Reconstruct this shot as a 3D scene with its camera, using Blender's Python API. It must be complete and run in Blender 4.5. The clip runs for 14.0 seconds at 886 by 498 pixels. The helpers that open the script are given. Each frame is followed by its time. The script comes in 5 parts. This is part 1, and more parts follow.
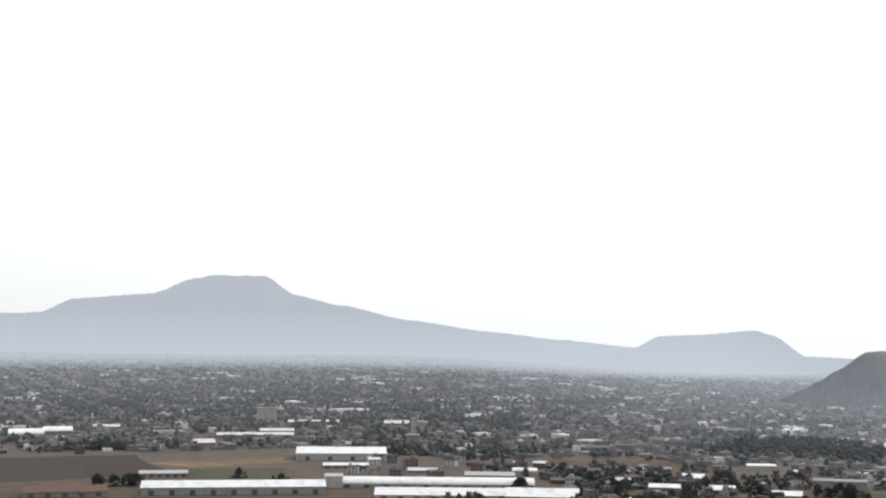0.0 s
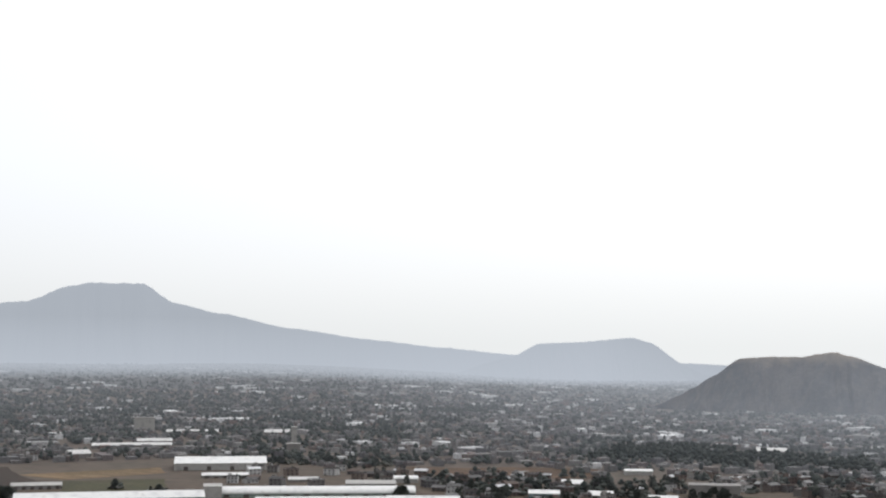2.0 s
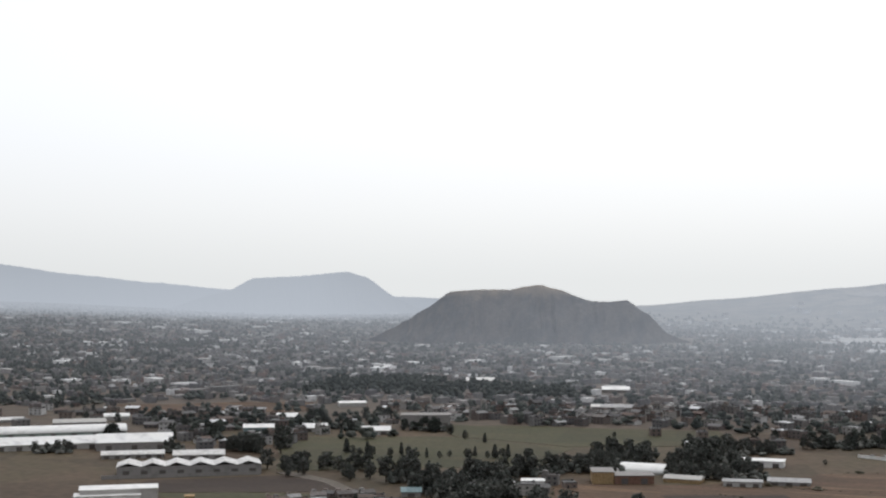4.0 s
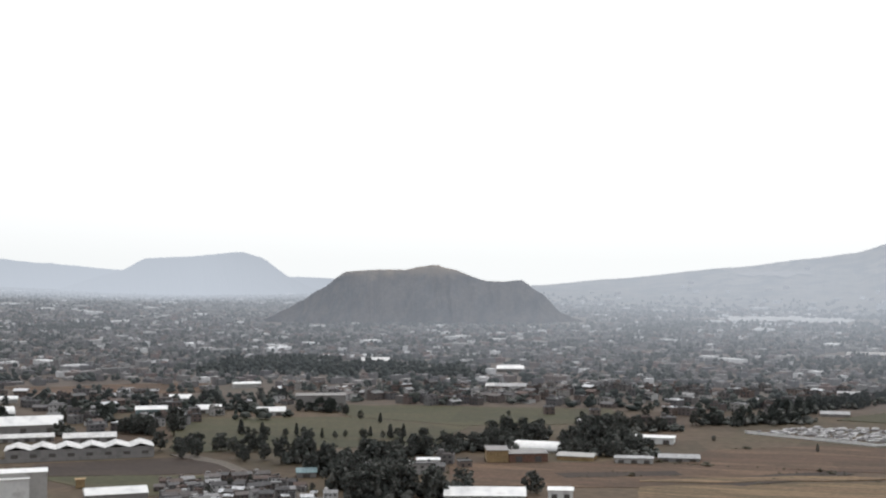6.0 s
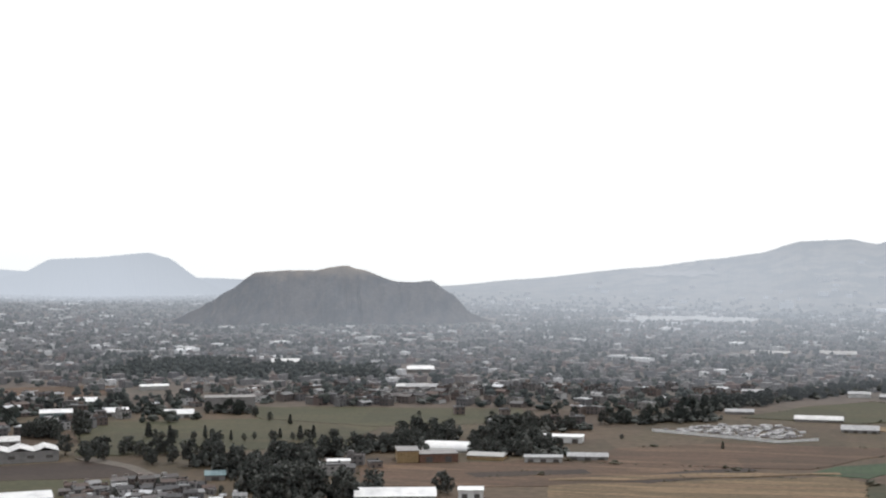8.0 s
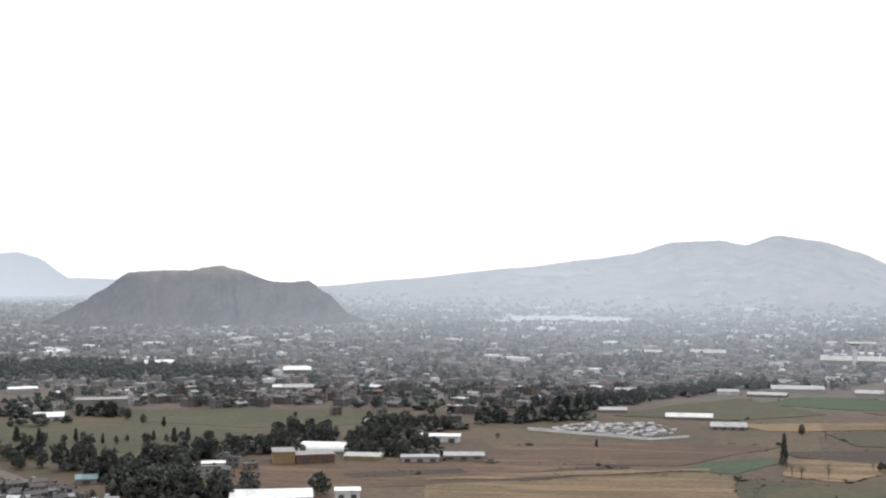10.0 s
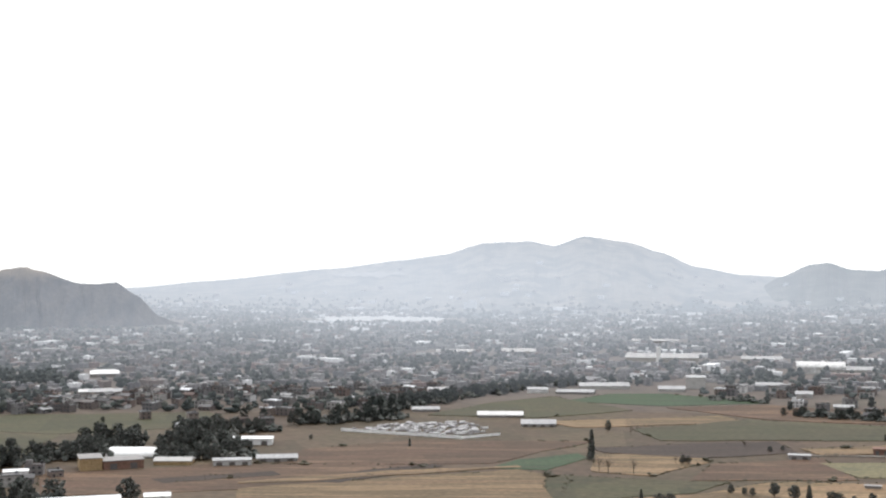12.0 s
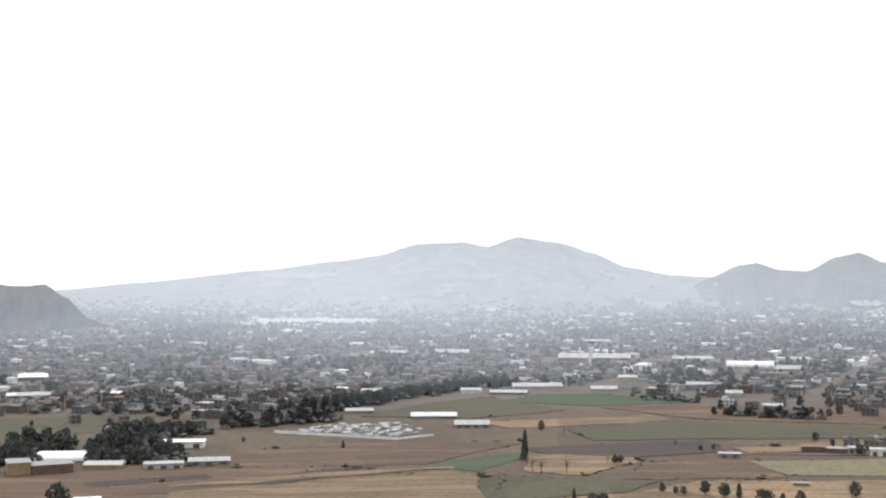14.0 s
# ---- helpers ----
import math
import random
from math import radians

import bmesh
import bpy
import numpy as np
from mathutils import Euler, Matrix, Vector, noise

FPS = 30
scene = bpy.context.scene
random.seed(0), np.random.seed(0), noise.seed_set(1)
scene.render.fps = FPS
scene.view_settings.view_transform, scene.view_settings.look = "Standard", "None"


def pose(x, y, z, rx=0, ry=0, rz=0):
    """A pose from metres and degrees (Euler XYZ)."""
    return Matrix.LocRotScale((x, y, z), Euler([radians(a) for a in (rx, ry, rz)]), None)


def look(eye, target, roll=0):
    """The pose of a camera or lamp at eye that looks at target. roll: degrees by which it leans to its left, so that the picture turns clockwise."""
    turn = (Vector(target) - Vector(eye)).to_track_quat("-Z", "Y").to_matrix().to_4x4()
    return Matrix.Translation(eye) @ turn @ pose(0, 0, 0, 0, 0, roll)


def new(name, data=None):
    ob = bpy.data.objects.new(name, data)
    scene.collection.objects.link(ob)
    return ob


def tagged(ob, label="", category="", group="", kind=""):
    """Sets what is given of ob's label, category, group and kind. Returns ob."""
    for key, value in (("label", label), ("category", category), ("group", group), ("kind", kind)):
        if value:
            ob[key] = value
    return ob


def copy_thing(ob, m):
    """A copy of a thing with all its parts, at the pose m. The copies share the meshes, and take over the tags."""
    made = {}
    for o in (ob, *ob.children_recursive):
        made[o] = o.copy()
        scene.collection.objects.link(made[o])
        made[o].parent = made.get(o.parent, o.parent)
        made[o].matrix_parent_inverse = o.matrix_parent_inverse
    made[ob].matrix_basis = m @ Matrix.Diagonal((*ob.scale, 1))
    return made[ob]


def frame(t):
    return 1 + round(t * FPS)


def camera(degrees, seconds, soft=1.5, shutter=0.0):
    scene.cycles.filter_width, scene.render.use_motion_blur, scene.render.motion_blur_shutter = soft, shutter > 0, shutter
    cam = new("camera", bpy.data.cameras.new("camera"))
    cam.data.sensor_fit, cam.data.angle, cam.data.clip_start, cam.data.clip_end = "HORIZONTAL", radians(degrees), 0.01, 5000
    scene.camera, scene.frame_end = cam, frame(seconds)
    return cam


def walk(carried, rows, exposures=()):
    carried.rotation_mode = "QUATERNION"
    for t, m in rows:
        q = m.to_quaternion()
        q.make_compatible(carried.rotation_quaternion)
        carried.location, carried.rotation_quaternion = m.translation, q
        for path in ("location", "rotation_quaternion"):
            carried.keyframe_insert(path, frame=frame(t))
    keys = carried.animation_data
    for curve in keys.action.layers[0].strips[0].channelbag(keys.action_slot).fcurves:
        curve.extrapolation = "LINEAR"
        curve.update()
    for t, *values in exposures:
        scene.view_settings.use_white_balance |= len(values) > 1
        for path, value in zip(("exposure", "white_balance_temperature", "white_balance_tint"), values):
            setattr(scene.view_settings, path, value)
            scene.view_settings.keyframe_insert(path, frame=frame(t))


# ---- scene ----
EYE = 120.0
cam = camera(36.47, 14.0, soft=2.2)


def view(yaw, pitch, roll):
    """The hand-held camera on its hilltop: degrees to the right of +y, upwards, and of lean."""
    return pose(0, 0, EYE, 90 + pitch, 0, -yaw) @ pose(0, 0, 0, 0, 0, -roll)


walk(cam, [
    (0.0, view(-41.409, 3.691, -0.546)),
    (0.5, view(-39.788, 3.518, -0.443)),
    (0.8, view(-40.052, 3.824, -0.469)),
    (1.0, view(-39.737, 3.625, -0.475)),
    (1.3, view(-39.575, 3.498, -0.435)),
    (1.4, view(-38.259, 3.514, -0.435)),
    (1.5, view(-35.894, 3.818, -0.435)),
    (2.0, view(-36.368, 4.068, -0.386)),
    (2.5, view(-35.661, 3.617, -0.340)),
    (2.6, view(-32.441, 3.837, -0.281)),
    (2.9, view(-30.013, 3.428, -0.105)),
    (3.0, view(-29.918, 3.442, -0.085)),
    (3.5, view(-29.395, 2.048, -0.143)),
    (3.7, view(-26.820, 1.811, -0.133)),
    (5.8, view(-19.936, 0.475, -0.023)),
    (6.0, view(-19.822, 0.472, -0.035)),
    (6.5, view(-17.065, 0.313, -0.046)),
    (7.0, view(-17.402, 0.520, -0.000)),
    (7.2, view(-16.993, 0.518, 0.008)),
    (9.3, view(-14.510, 0.529, 0.095)),
    (9.5, view(-12.898, 0.509, 0.033)),
    (10.0, view(-10.778, 0.502, -0.065)),
    (10.2, view(-8.861, 0.596, -0.046)),
    (10.5, view(-7.317, 0.475, -0.017)),
    (11.0, view(-4.800, 0.510, 0.031)),
    (11.5, view(-5.018, 0.508, 0.040)),
    (12.0, view(-2.836, 0.532, 0.060)),
    (12.5, view(-0.513, 0.506, 0.023)),
    (13.0, view(-0.089, 0.606, 0.083)),
    (13.5, view(0.008, 0.497, 0.147)),
    (14.0, view(0.000, 0.573, 0.174)),
], exposures=((0.0, -0.50, 5950, 10), (0.5, -0.56, 5950, 10), (1.5, -0.64, 5950, 10), (2.0, -0.71, 5950, 10), (2.5, -0.76, 5950, 10), (3.0, -0.80, 5950, 10), (3.5, -0.80, 5950, 10), (3.7, -0.82, 5950, 10), (5.8, -0.58, 5950, 10), (7.2, -0.51, 5950, 10), (9.3, -0.36, 5950, 10), (10.5, -0.18, 5950, 10), (12.0, -0.07, 5950, 10), (14.0, -0.03, 5950, 10)))

# ---- light: bright overcast sky with a veiled sun ahead of the camera ----
SUN_EL, SUN_AZ = 52, -8
world = bpy.data.worlds.new("overcast_sky")
scene.world = world
world.use_nodes = True
wn, wl = world.node_tree.nodes, world.node_tree.links
wn.clear()
w_out = wn.new("ShaderNodeOutputWorld")
w_sky = wn.new("ShaderNodeTexSky")
w_sky.sky_type, w_sky.sun_disc = "NISHITA", False
w_sky.sun_elevation, w_sky.sun_rotation = radians(SUN_EL), radians(SUN_AZ)
w_sky.air_density, w_sky.dust_density, w_sky.ozone_density = 0.5, 6.0, 0.5
w_b1 = wn.new("ShaderNodeBackground")
w_b1.inputs["Strength"].default_value = 0.05
wl.new(w_sky.outputs[0], w_b1.inputs["Color"])
w_tc = wn.new("ShaderNodeTexCoord")
w_sep = wn.new("ShaderNodeSeparateXYZ")
wl.new(w_tc.outputs["Generated"], w_sep.inputs[0])
w_ramp = wn.new("ShaderNodeValToRGB")
cr = w_ramp.color_ramp
cr.elements[0].position, cr.elements[0].color = 0.0, (1.26, 1.22, 1.12, 1)
cr.elements[1].position, cr.elements[1].color = 0.14, (1.36, 1.32, 1.24, 1)
e = cr.elements.new(0.05)
e.color = (1.31, 1.27, 1.18, 1)
wl.new(w_sep.outputs["Z"], w_ramp.inputs[0])
w_b2 = wn.new("ShaderNodeBackground")
wl.new(w_ramp.outputs[0], w_b2.inputs["Color"])
# the veiled sun's broad glow: the sky is brighter round the sun and dims away from it
w_dot = wn.new("ShaderNodeVectorMath")
w_dot.operation = "DOT_PRODUCT"
wl.new(w_tc.outputs["Generated"], w_dot.inputs[0])
w_dot.inputs[1].default_value = (math.sin(radians(SUN_AZ)) * math.cos(radians(SUN_EL)), math.cos(radians(SUN_AZ)) * math.cos(radians(SUN_EL)), math.sin(radians(SUN_EL)))
w_glow = wn.new("ShaderNodeMapRange")
for w_key, w_val in (("From Min", -0.7), ("From Max", 0.6), ("To Min", 0.40), ("To Max", 1.15)):
    w_glow.inputs[w_key].default_value = w_val
w_glow.clamp = False
wl.new(w_dot.outputs["Value"], w_glow.inputs["Value"])
wl.new(w_glow.outputs[0], w_b2.inputs["Strength"])
w_add = wn.new("ShaderNodeAddShader")
wl.new(w_b1.outputs[0], w_add.inputs[0])
wl.new(w_b2.outputs[0], w_add.inputs[1])
wl.new(w_add.outputs[0], w_out.inputs["Surface"])

sun = new("sun", bpy.data.lights.new("sun", "SUN"))
sun.data.energy, sun.data.angle, sun.data.color = 1.1, radians(12), (1.0, 0.95, 0.88)
sun.matrix_world = look((0, 0, 500), (-math.sin(radians(SUN_AZ)) * 100, -math.cos(radians(SUN_AZ)) * 100, 500 - 100 * math.tan(radians(SUN_EL))))


# ---- materials ----
def nodes_of(name):
    m = bpy.data.materials.new(name)
    m.use_nodes = True
    return m, m.node_tree.nodes, m.node_tree.links, m.node_tree.nodes["Principled BSDF"]


PATCH_SPREAD = (0.84, 1.2)
HAZE_GLOW_COLOUR = (0.93, 0.955, 0.98)


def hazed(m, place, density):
    """Paints haze into a material as emission mixed over its surface: it grows with distance from the hilltop, is set
    lower to the west as far as the mountain's foot to fit the camera's view, and drops with height."""
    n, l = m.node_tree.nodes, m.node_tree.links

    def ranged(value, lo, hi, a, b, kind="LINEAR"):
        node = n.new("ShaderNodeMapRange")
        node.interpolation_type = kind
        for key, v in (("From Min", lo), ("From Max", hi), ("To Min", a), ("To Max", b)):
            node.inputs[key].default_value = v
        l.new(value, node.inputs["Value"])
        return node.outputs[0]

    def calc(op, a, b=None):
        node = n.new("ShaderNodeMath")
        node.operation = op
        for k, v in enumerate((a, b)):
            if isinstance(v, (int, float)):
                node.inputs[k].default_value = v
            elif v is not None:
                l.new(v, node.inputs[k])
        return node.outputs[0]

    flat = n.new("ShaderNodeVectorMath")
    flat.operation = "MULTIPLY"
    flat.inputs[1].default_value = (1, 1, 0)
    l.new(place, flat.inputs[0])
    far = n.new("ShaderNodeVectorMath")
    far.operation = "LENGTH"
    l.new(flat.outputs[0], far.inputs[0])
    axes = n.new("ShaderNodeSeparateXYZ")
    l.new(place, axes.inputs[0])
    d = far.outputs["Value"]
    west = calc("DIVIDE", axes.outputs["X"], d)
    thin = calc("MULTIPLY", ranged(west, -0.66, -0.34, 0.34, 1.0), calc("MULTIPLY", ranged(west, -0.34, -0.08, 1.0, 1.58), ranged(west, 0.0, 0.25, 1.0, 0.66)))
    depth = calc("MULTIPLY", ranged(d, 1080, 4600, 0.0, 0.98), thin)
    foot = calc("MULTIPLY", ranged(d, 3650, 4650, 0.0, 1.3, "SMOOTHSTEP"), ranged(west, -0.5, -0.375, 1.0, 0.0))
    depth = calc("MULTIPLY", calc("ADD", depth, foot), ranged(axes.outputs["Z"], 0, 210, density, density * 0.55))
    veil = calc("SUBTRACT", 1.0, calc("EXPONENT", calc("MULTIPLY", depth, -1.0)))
    # Emission added to the surface in place of real haze; nothing here gives light.
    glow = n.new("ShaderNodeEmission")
    glow.inputs["Color"].default_value = (*HAZE_GLOW_COLOUR, 1)
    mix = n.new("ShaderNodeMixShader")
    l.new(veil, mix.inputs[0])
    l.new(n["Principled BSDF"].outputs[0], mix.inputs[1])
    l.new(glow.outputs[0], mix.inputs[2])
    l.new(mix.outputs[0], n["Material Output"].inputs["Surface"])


def surface(name, colours, scale, rough=0.9, vary="", fine=0.0, bump=0.0, stretch=(1, 1, 1), haze_glow=None, patch=None):
    """Procedural surface. colours: steps of a ramp driven by noise, or by chance per piece (vary 'object' or 'island').
    scale: size of the stains in metres; fine: size of the grain; haze glow: density of the emission painted on as haze."""
    m, n, l, b = nodes_of(name)
    b.inputs["Roughness"].default_value = rough
    b.inputs["Specular IOR Level"].default_value = 0.25
    geo = n.new("ShaderNodeNewGeometry")
    mp = n.new("ShaderNodeMapping")
    mp.inputs["Scale"].default_value = [s / scale for s in stretch]
    l.new(geo.outputs["Position"], mp.inputs["Vector"])
    tx = n.new("ShaderNodeTexNoise")
    tx.inputs["Scale"].default_value, tx.inputs["Detail"].default_value, tx.inputs["Roughness"].default_value = 1.0, 6.0, 0.62
    l.new(mp.outputs[0], tx.inputs["Vector"])
    ramp = n.new("ShaderNodeValToRGB")
    els = ramp.color_ramp.elements
    k = len(colours)
    lo, hi = (0.0, 1.0) if vary else (0.3, 0.7)
    for i, c in enumerate(colours):
        p = lo + (hi - lo) * i / max(k - 1, 1)
        el = els[i] if i < 2 else els.new(p)
        el.position, el.color = p, (*c, 1)
    if vary:
        ramp.color_ramp.interpolation = "CONSTANT"
        for i in range(k):
            ramp.color_ramp.elements[i].position = i / k
        src = n.new("ShaderNodeObjectInfo").outputs["Random"] if vary == "object" else geo.outputs["Random Per Island"]
        l.new(src, ramp.inputs[0])
    else:
        l.new(tx.outputs["Fac"], ramp.inputs[0])
    col = ramp.outputs[0]
    if patch:
        vo = n.new("ShaderNodeTexVoronoi")
        vo.inputs["Scale"].default_value = 1.0 / patch
        l.new(geo.outputs["Position"], vo.inputs["Vector"])
        sp = n.new("ShaderNodeSeparateColor")
        l.new(vo.outputs["Color"], sp.inputs[0])
        mr = n.new("ShaderNodeMapRange")
        mr.inputs["To Min"].default_value, mr.inputs["To Max"].default_value = PATCH_SPREAD[0], PATCH_SPREAD[1]
        l.new(sp.outputs[0], mr.inputs["Value"])
        mx = n.new("ShaderNodeVectorMath")
        mx.operation = "SCALE"
        l.new(col, mx.inputs[0])
        l.new(mr.outputs[0], mx.inputs["Scale"])
        col = mx.outputs[0]
    if fine or vary:
        t2 = n.new("ShaderNodeTexNoise")
        t2.inputs["Scale"].default_value, t2.inputs["Detail"].default_value = 1.0 / (fine or 2.0), 4.0
        l.new(geo.outputs["Position"], t2.inputs["Vector"])
        m2 = n.new("ShaderNodeMapRange")
        m2.inputs["From Min"].default_value, m2.inputs["From Max"].default_value = 0.3, 0.7
        m2.inputs["To Min"].default_value, m2.inputs["To Max"].default_value = 0.72, 1.25
        l.new(t2.outputs["Fac"], m2.inputs["Value"])
        mx = n.new("ShaderNodeVectorMath")
        mx.operation = "SCALE"
        l.new(col, mx.inputs[0])
        l.new(m2.outputs[0], mx.inputs["Scale"])
        col = mx.outputs[0]
    l.new(col, b.inputs["Base Color"])
    if bump:
        bp = n.new("ShaderNodeBump")
        bp.inputs["Strength"].default_value, bp.inputs["Distance"].default_value = 0.6, bump
        l.new(tx.outputs["Fac"], bp.inputs["Height"])
        l.new(bp.outputs[0], b.inputs["Normal"])
    if haze_glow:
        hazed(m, geo.outputs["Position"], haze_glow)
    return m


M_GROUND = surface("valley_earth", [(0.052, 0.034, 0.021), (0.074, 0.050, 0.031), (0.060, 0.046, 0.025), (0.092, 0.062, 0.039)], 140, fine=6, patch=80)
M_BROWN = surface("ploughed_soil", [(0.046, 0.028, 0.016), (0.083, 0.047, 0.028), (0.055, 0.034, 0.019), (0.113, 0.068, 0.039), (0.060, 0.040, 0.023)], 48, fine=3, stretch=(0.35, 2.6, 1), patch=90)
M_DARKSOIL = surface("damp_ploughed_soil", [(0.027, 0.018, 0.012), (0.039, 0.026, 0.018), (0.033, 0.022, 0.016), (0.047, 0.033, 0.023)], 50, fine=3, stretch=(0.35, 2.6, 1), patch=70)
M_TAN = surface("stubble", [(0.096, 0.063, 0.034), (0.169, 0.108, 0.058), (0.099, 0.071, 0.035), (0.207, 0.137, 0.073), (0.118, 0.079, 0.041)], 44, fine=3, stretch=(0.35, 2.6, 1), patch=90)
M_OLIVE = surface("dry_grass", [(0.036, 0.034, 0.016), (0.056, 0.048, 0.023), (0.042, 0.042, 0.018), (0.069, 0.055, 0.027)], 60, fine=4, stretch=(0.4, 2.2, 1), patch=90)
M_GREEN = surface("green_crop", [(0.047, 0.043, 0.026), (0.030, 0.047, 0.022), (0.036, 0.060, 0.026), (0.049, 0.047, 0.027)], 34, fine=3, stretch=(0.5, 1.8, 1))
M_YELLOW = surface("flowering_field", [(0.106, 0.092, 0.050), (0.137, 0.119, 0.061), (0.090, 0.083, 0.047)], 30, fine=3)
M_TRACK = surface("dirt_track", [(0.094, 0.078, 0.062), (0.117, 0.101, 0.083)], 12, fine=2)
# Near leaf tones lightened and greyed to stand in for thin haze.
M_TREE = surface("foliage", [(0.060, 0.064, 0.057), (0.087, 0.092, 0.081), (0.121, 0.120, 0.106)], 5, vary="island", fine=1.2)
# Far, town and wood foliage carries painted haze: emission mixed in by distance.
M_TREE_FAR = surface("foliage_far", [(0.036, 0.042, 0.038), (0.05, 0.056, 0.048), (0.066, 0.07, 0.06)], 5, vary="island", fine=3, haze_glow=1.0)
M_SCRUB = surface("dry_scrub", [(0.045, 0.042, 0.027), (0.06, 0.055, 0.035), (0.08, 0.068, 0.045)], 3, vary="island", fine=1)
M_TREE_TOWN = surface("foliage_town", [(0.032, 0.038, 0.034), (0.046, 0.052, 0.044), (0.062, 0.066, 0.056)], 5, vary="island", fine=2, haze_glow=1.0)
M_YARD = surface("yard_stone", [(0.40, 0.39, 0.38), (0.26, 0.25, 0.245), (0.52, 0.51, 0.50), (0.20, 0.19, 0.19)], 4, vary="object", fine=1)
M_WOOD = surface("foliage_wood", [(0.028, 0.034, 0.031), (0.038, 0.044, 0.039), (0.05, 0.055, 0.048)], 5, vary="island", fine=2, haze_glow=0.55)
M_BARK = surface("bark", [(0.05, 0.04, 0.032), (0.09, 0.075, 0.06)], 0.6)
M_TWIGS = surface("bare_twigs", [(0.10, 0.085, 0.07), (0.15, 0.13, 0.11)], 0.8)
M_WHITE = surface("white_sheet_roof", [(0.478, 0.472, 0.460), (0.645, 0.637, 0.620), (0.728, 0.719, 0.690), (0.541, 0.524, 0.501)], 9, rough=0.55)
M_PALE = surface("dull_sheet_roof", [(0.376, 0.371, 0.362), (0.494, 0.478, 0.458), (0.593, 0.586, 0.564), (0.415, 0.391, 0.362)], 7, rough=0.6, fine=1.5)
M_DULL = surface("weathered_sheet_roof", [(0.21, 0.21, 0.21), (0.29, 0.285, 0.28), (0.34, 0.335, 0.33), (0.25, 0.24, 0.23)], 7, rough=0.65, fine=1.5)
M_CREAM = surface("cream_render", [(0.35, 0.338, 0.318), (0.44, 0.425, 0.40), (0.30, 0.29, 0.272)], 8)
M_GREYWALL = surface("weathered_block_wall", [(0.19, 0.18, 0.172), (0.27, 0.255, 0.24), (0.22, 0.21, 0.205)], 6)
M_PALEGREEN = surface("pale_green_wall", [(0.24, 0.29, 0.26), (0.32, 0.36, 0.33)], 6, fine=1)
M_OCHRE = surface("ochre_render", [(0.29, 0.205, 0.11), (0.37, 0.26, 0.135)], 5, fine=1)
M_BRICK = surface("old_brick", [(0.15, 0.085, 0.062), (0.20, 0.12, 0.09)], 3, fine=0.8)
M_TERRACOTTA = surface("terracotta_roof", [(0.112, 0.066, 0.053), (0.158, 0.094, 0.075)], 3, fine=0.8)
M_DARKGLASS = surface("dark_opening", [(0.03, 0.03, 0.035), (0.05, 0.05, 0.055)], 2, rough=0.3)
M_TEAL = surface("teal_sheet", [(0.187, 0.259, 0.265), (0.238, 0.302, 0.312)], 4, fine=1)
M_WALLS = surface("house_walls", [(0.17, 0.158, 0.15), (0.23, 0.218, 0.206), (0.155, 0.122, 0.108), (0.18, 0.173, 0.168), (0.33, 0.315, 0.295), (0.12, 0.106, 0.10), (0.20, 0.163, 0.142), (0.15, 0.144, 0.144), (0.50, 0.49, 0.475), (0.15, 0.127, 0.116)], 4, vary="object", fine=1)
M_ROOFS = surface("house_roofs", [(0.12, 0.116, 0.113), (0.165, 0.16, 0.156), (0.12, 0.088, 0.076), (0.14, 0.132, 0.13), (0.60, 0.60, 0.60), (0.095, 0.092, 0.092), (0.15, 0.134, 0.126), (0.12, 0.094, 0.082), (0.08, 0.076, 0.076), (0.27, 0.265, 0.26), (0.11, 0.10, 0.095)], 4, vary="object", fine=1)
M_LIME = surface("limewashed_wall", [(0.694, 0.683, 0.661), (0.851, 0.840, 0.818)], 5, fine=1)
# Flat door panels; the shade of an open doorway is put into the brown.
M_DOOR = surface("shaded_doorway", [(0.085, 0.078, 0.072), (0.12, 0.11, 0.10)], 2, rough=0.6)
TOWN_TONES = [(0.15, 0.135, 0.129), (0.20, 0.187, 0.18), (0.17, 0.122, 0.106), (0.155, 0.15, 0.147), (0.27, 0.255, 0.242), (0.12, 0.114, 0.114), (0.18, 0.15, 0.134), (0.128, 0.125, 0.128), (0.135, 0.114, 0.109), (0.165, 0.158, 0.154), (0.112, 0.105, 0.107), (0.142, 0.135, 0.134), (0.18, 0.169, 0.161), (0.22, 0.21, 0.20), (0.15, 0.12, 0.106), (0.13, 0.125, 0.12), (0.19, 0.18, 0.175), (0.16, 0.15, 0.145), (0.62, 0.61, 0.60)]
# Town walls and sheds glow with distance; the haze is painted into them.
M_TOWN = surface("town_blocks", TOWN_TONES, 4, vary="island", fine=2, haze_glow=1.0)
M_SHED_FAR = surface("town_sheds_in_haze", [(0.62, 0.61, 0.60), (0.36, 0.35, 0.34), (0.52, 0.51, 0.5), (0.24, 0.23, 0.22), (0.7, 0.69, 0.68), (0.3, 0.28, 0.27)], 6, vary="island", fine=3, haze_glow=1.0)
M_TOWN_FAR = surface("town_blocks_in_haze", TOWN_TONES, 4, vary="island", fine=3, haze_glow=1.0)
# Scrub tones shifted to blue, plus glow: haze painted into the hill's colour.
M_NEAR_HILL = surface("dry_scrub_slope_hazed", [(0.03, 0.034, 0.041), (0.052, 0.052, 0.058), (0.082, 0.074, 0.072), (0.042, 0.045, 0.052), (0.11, 0.094, 0.085)], 60, fine=7, bump=2, stretch=(1.4, 0.5, 0.35), haze_glow=0.8)


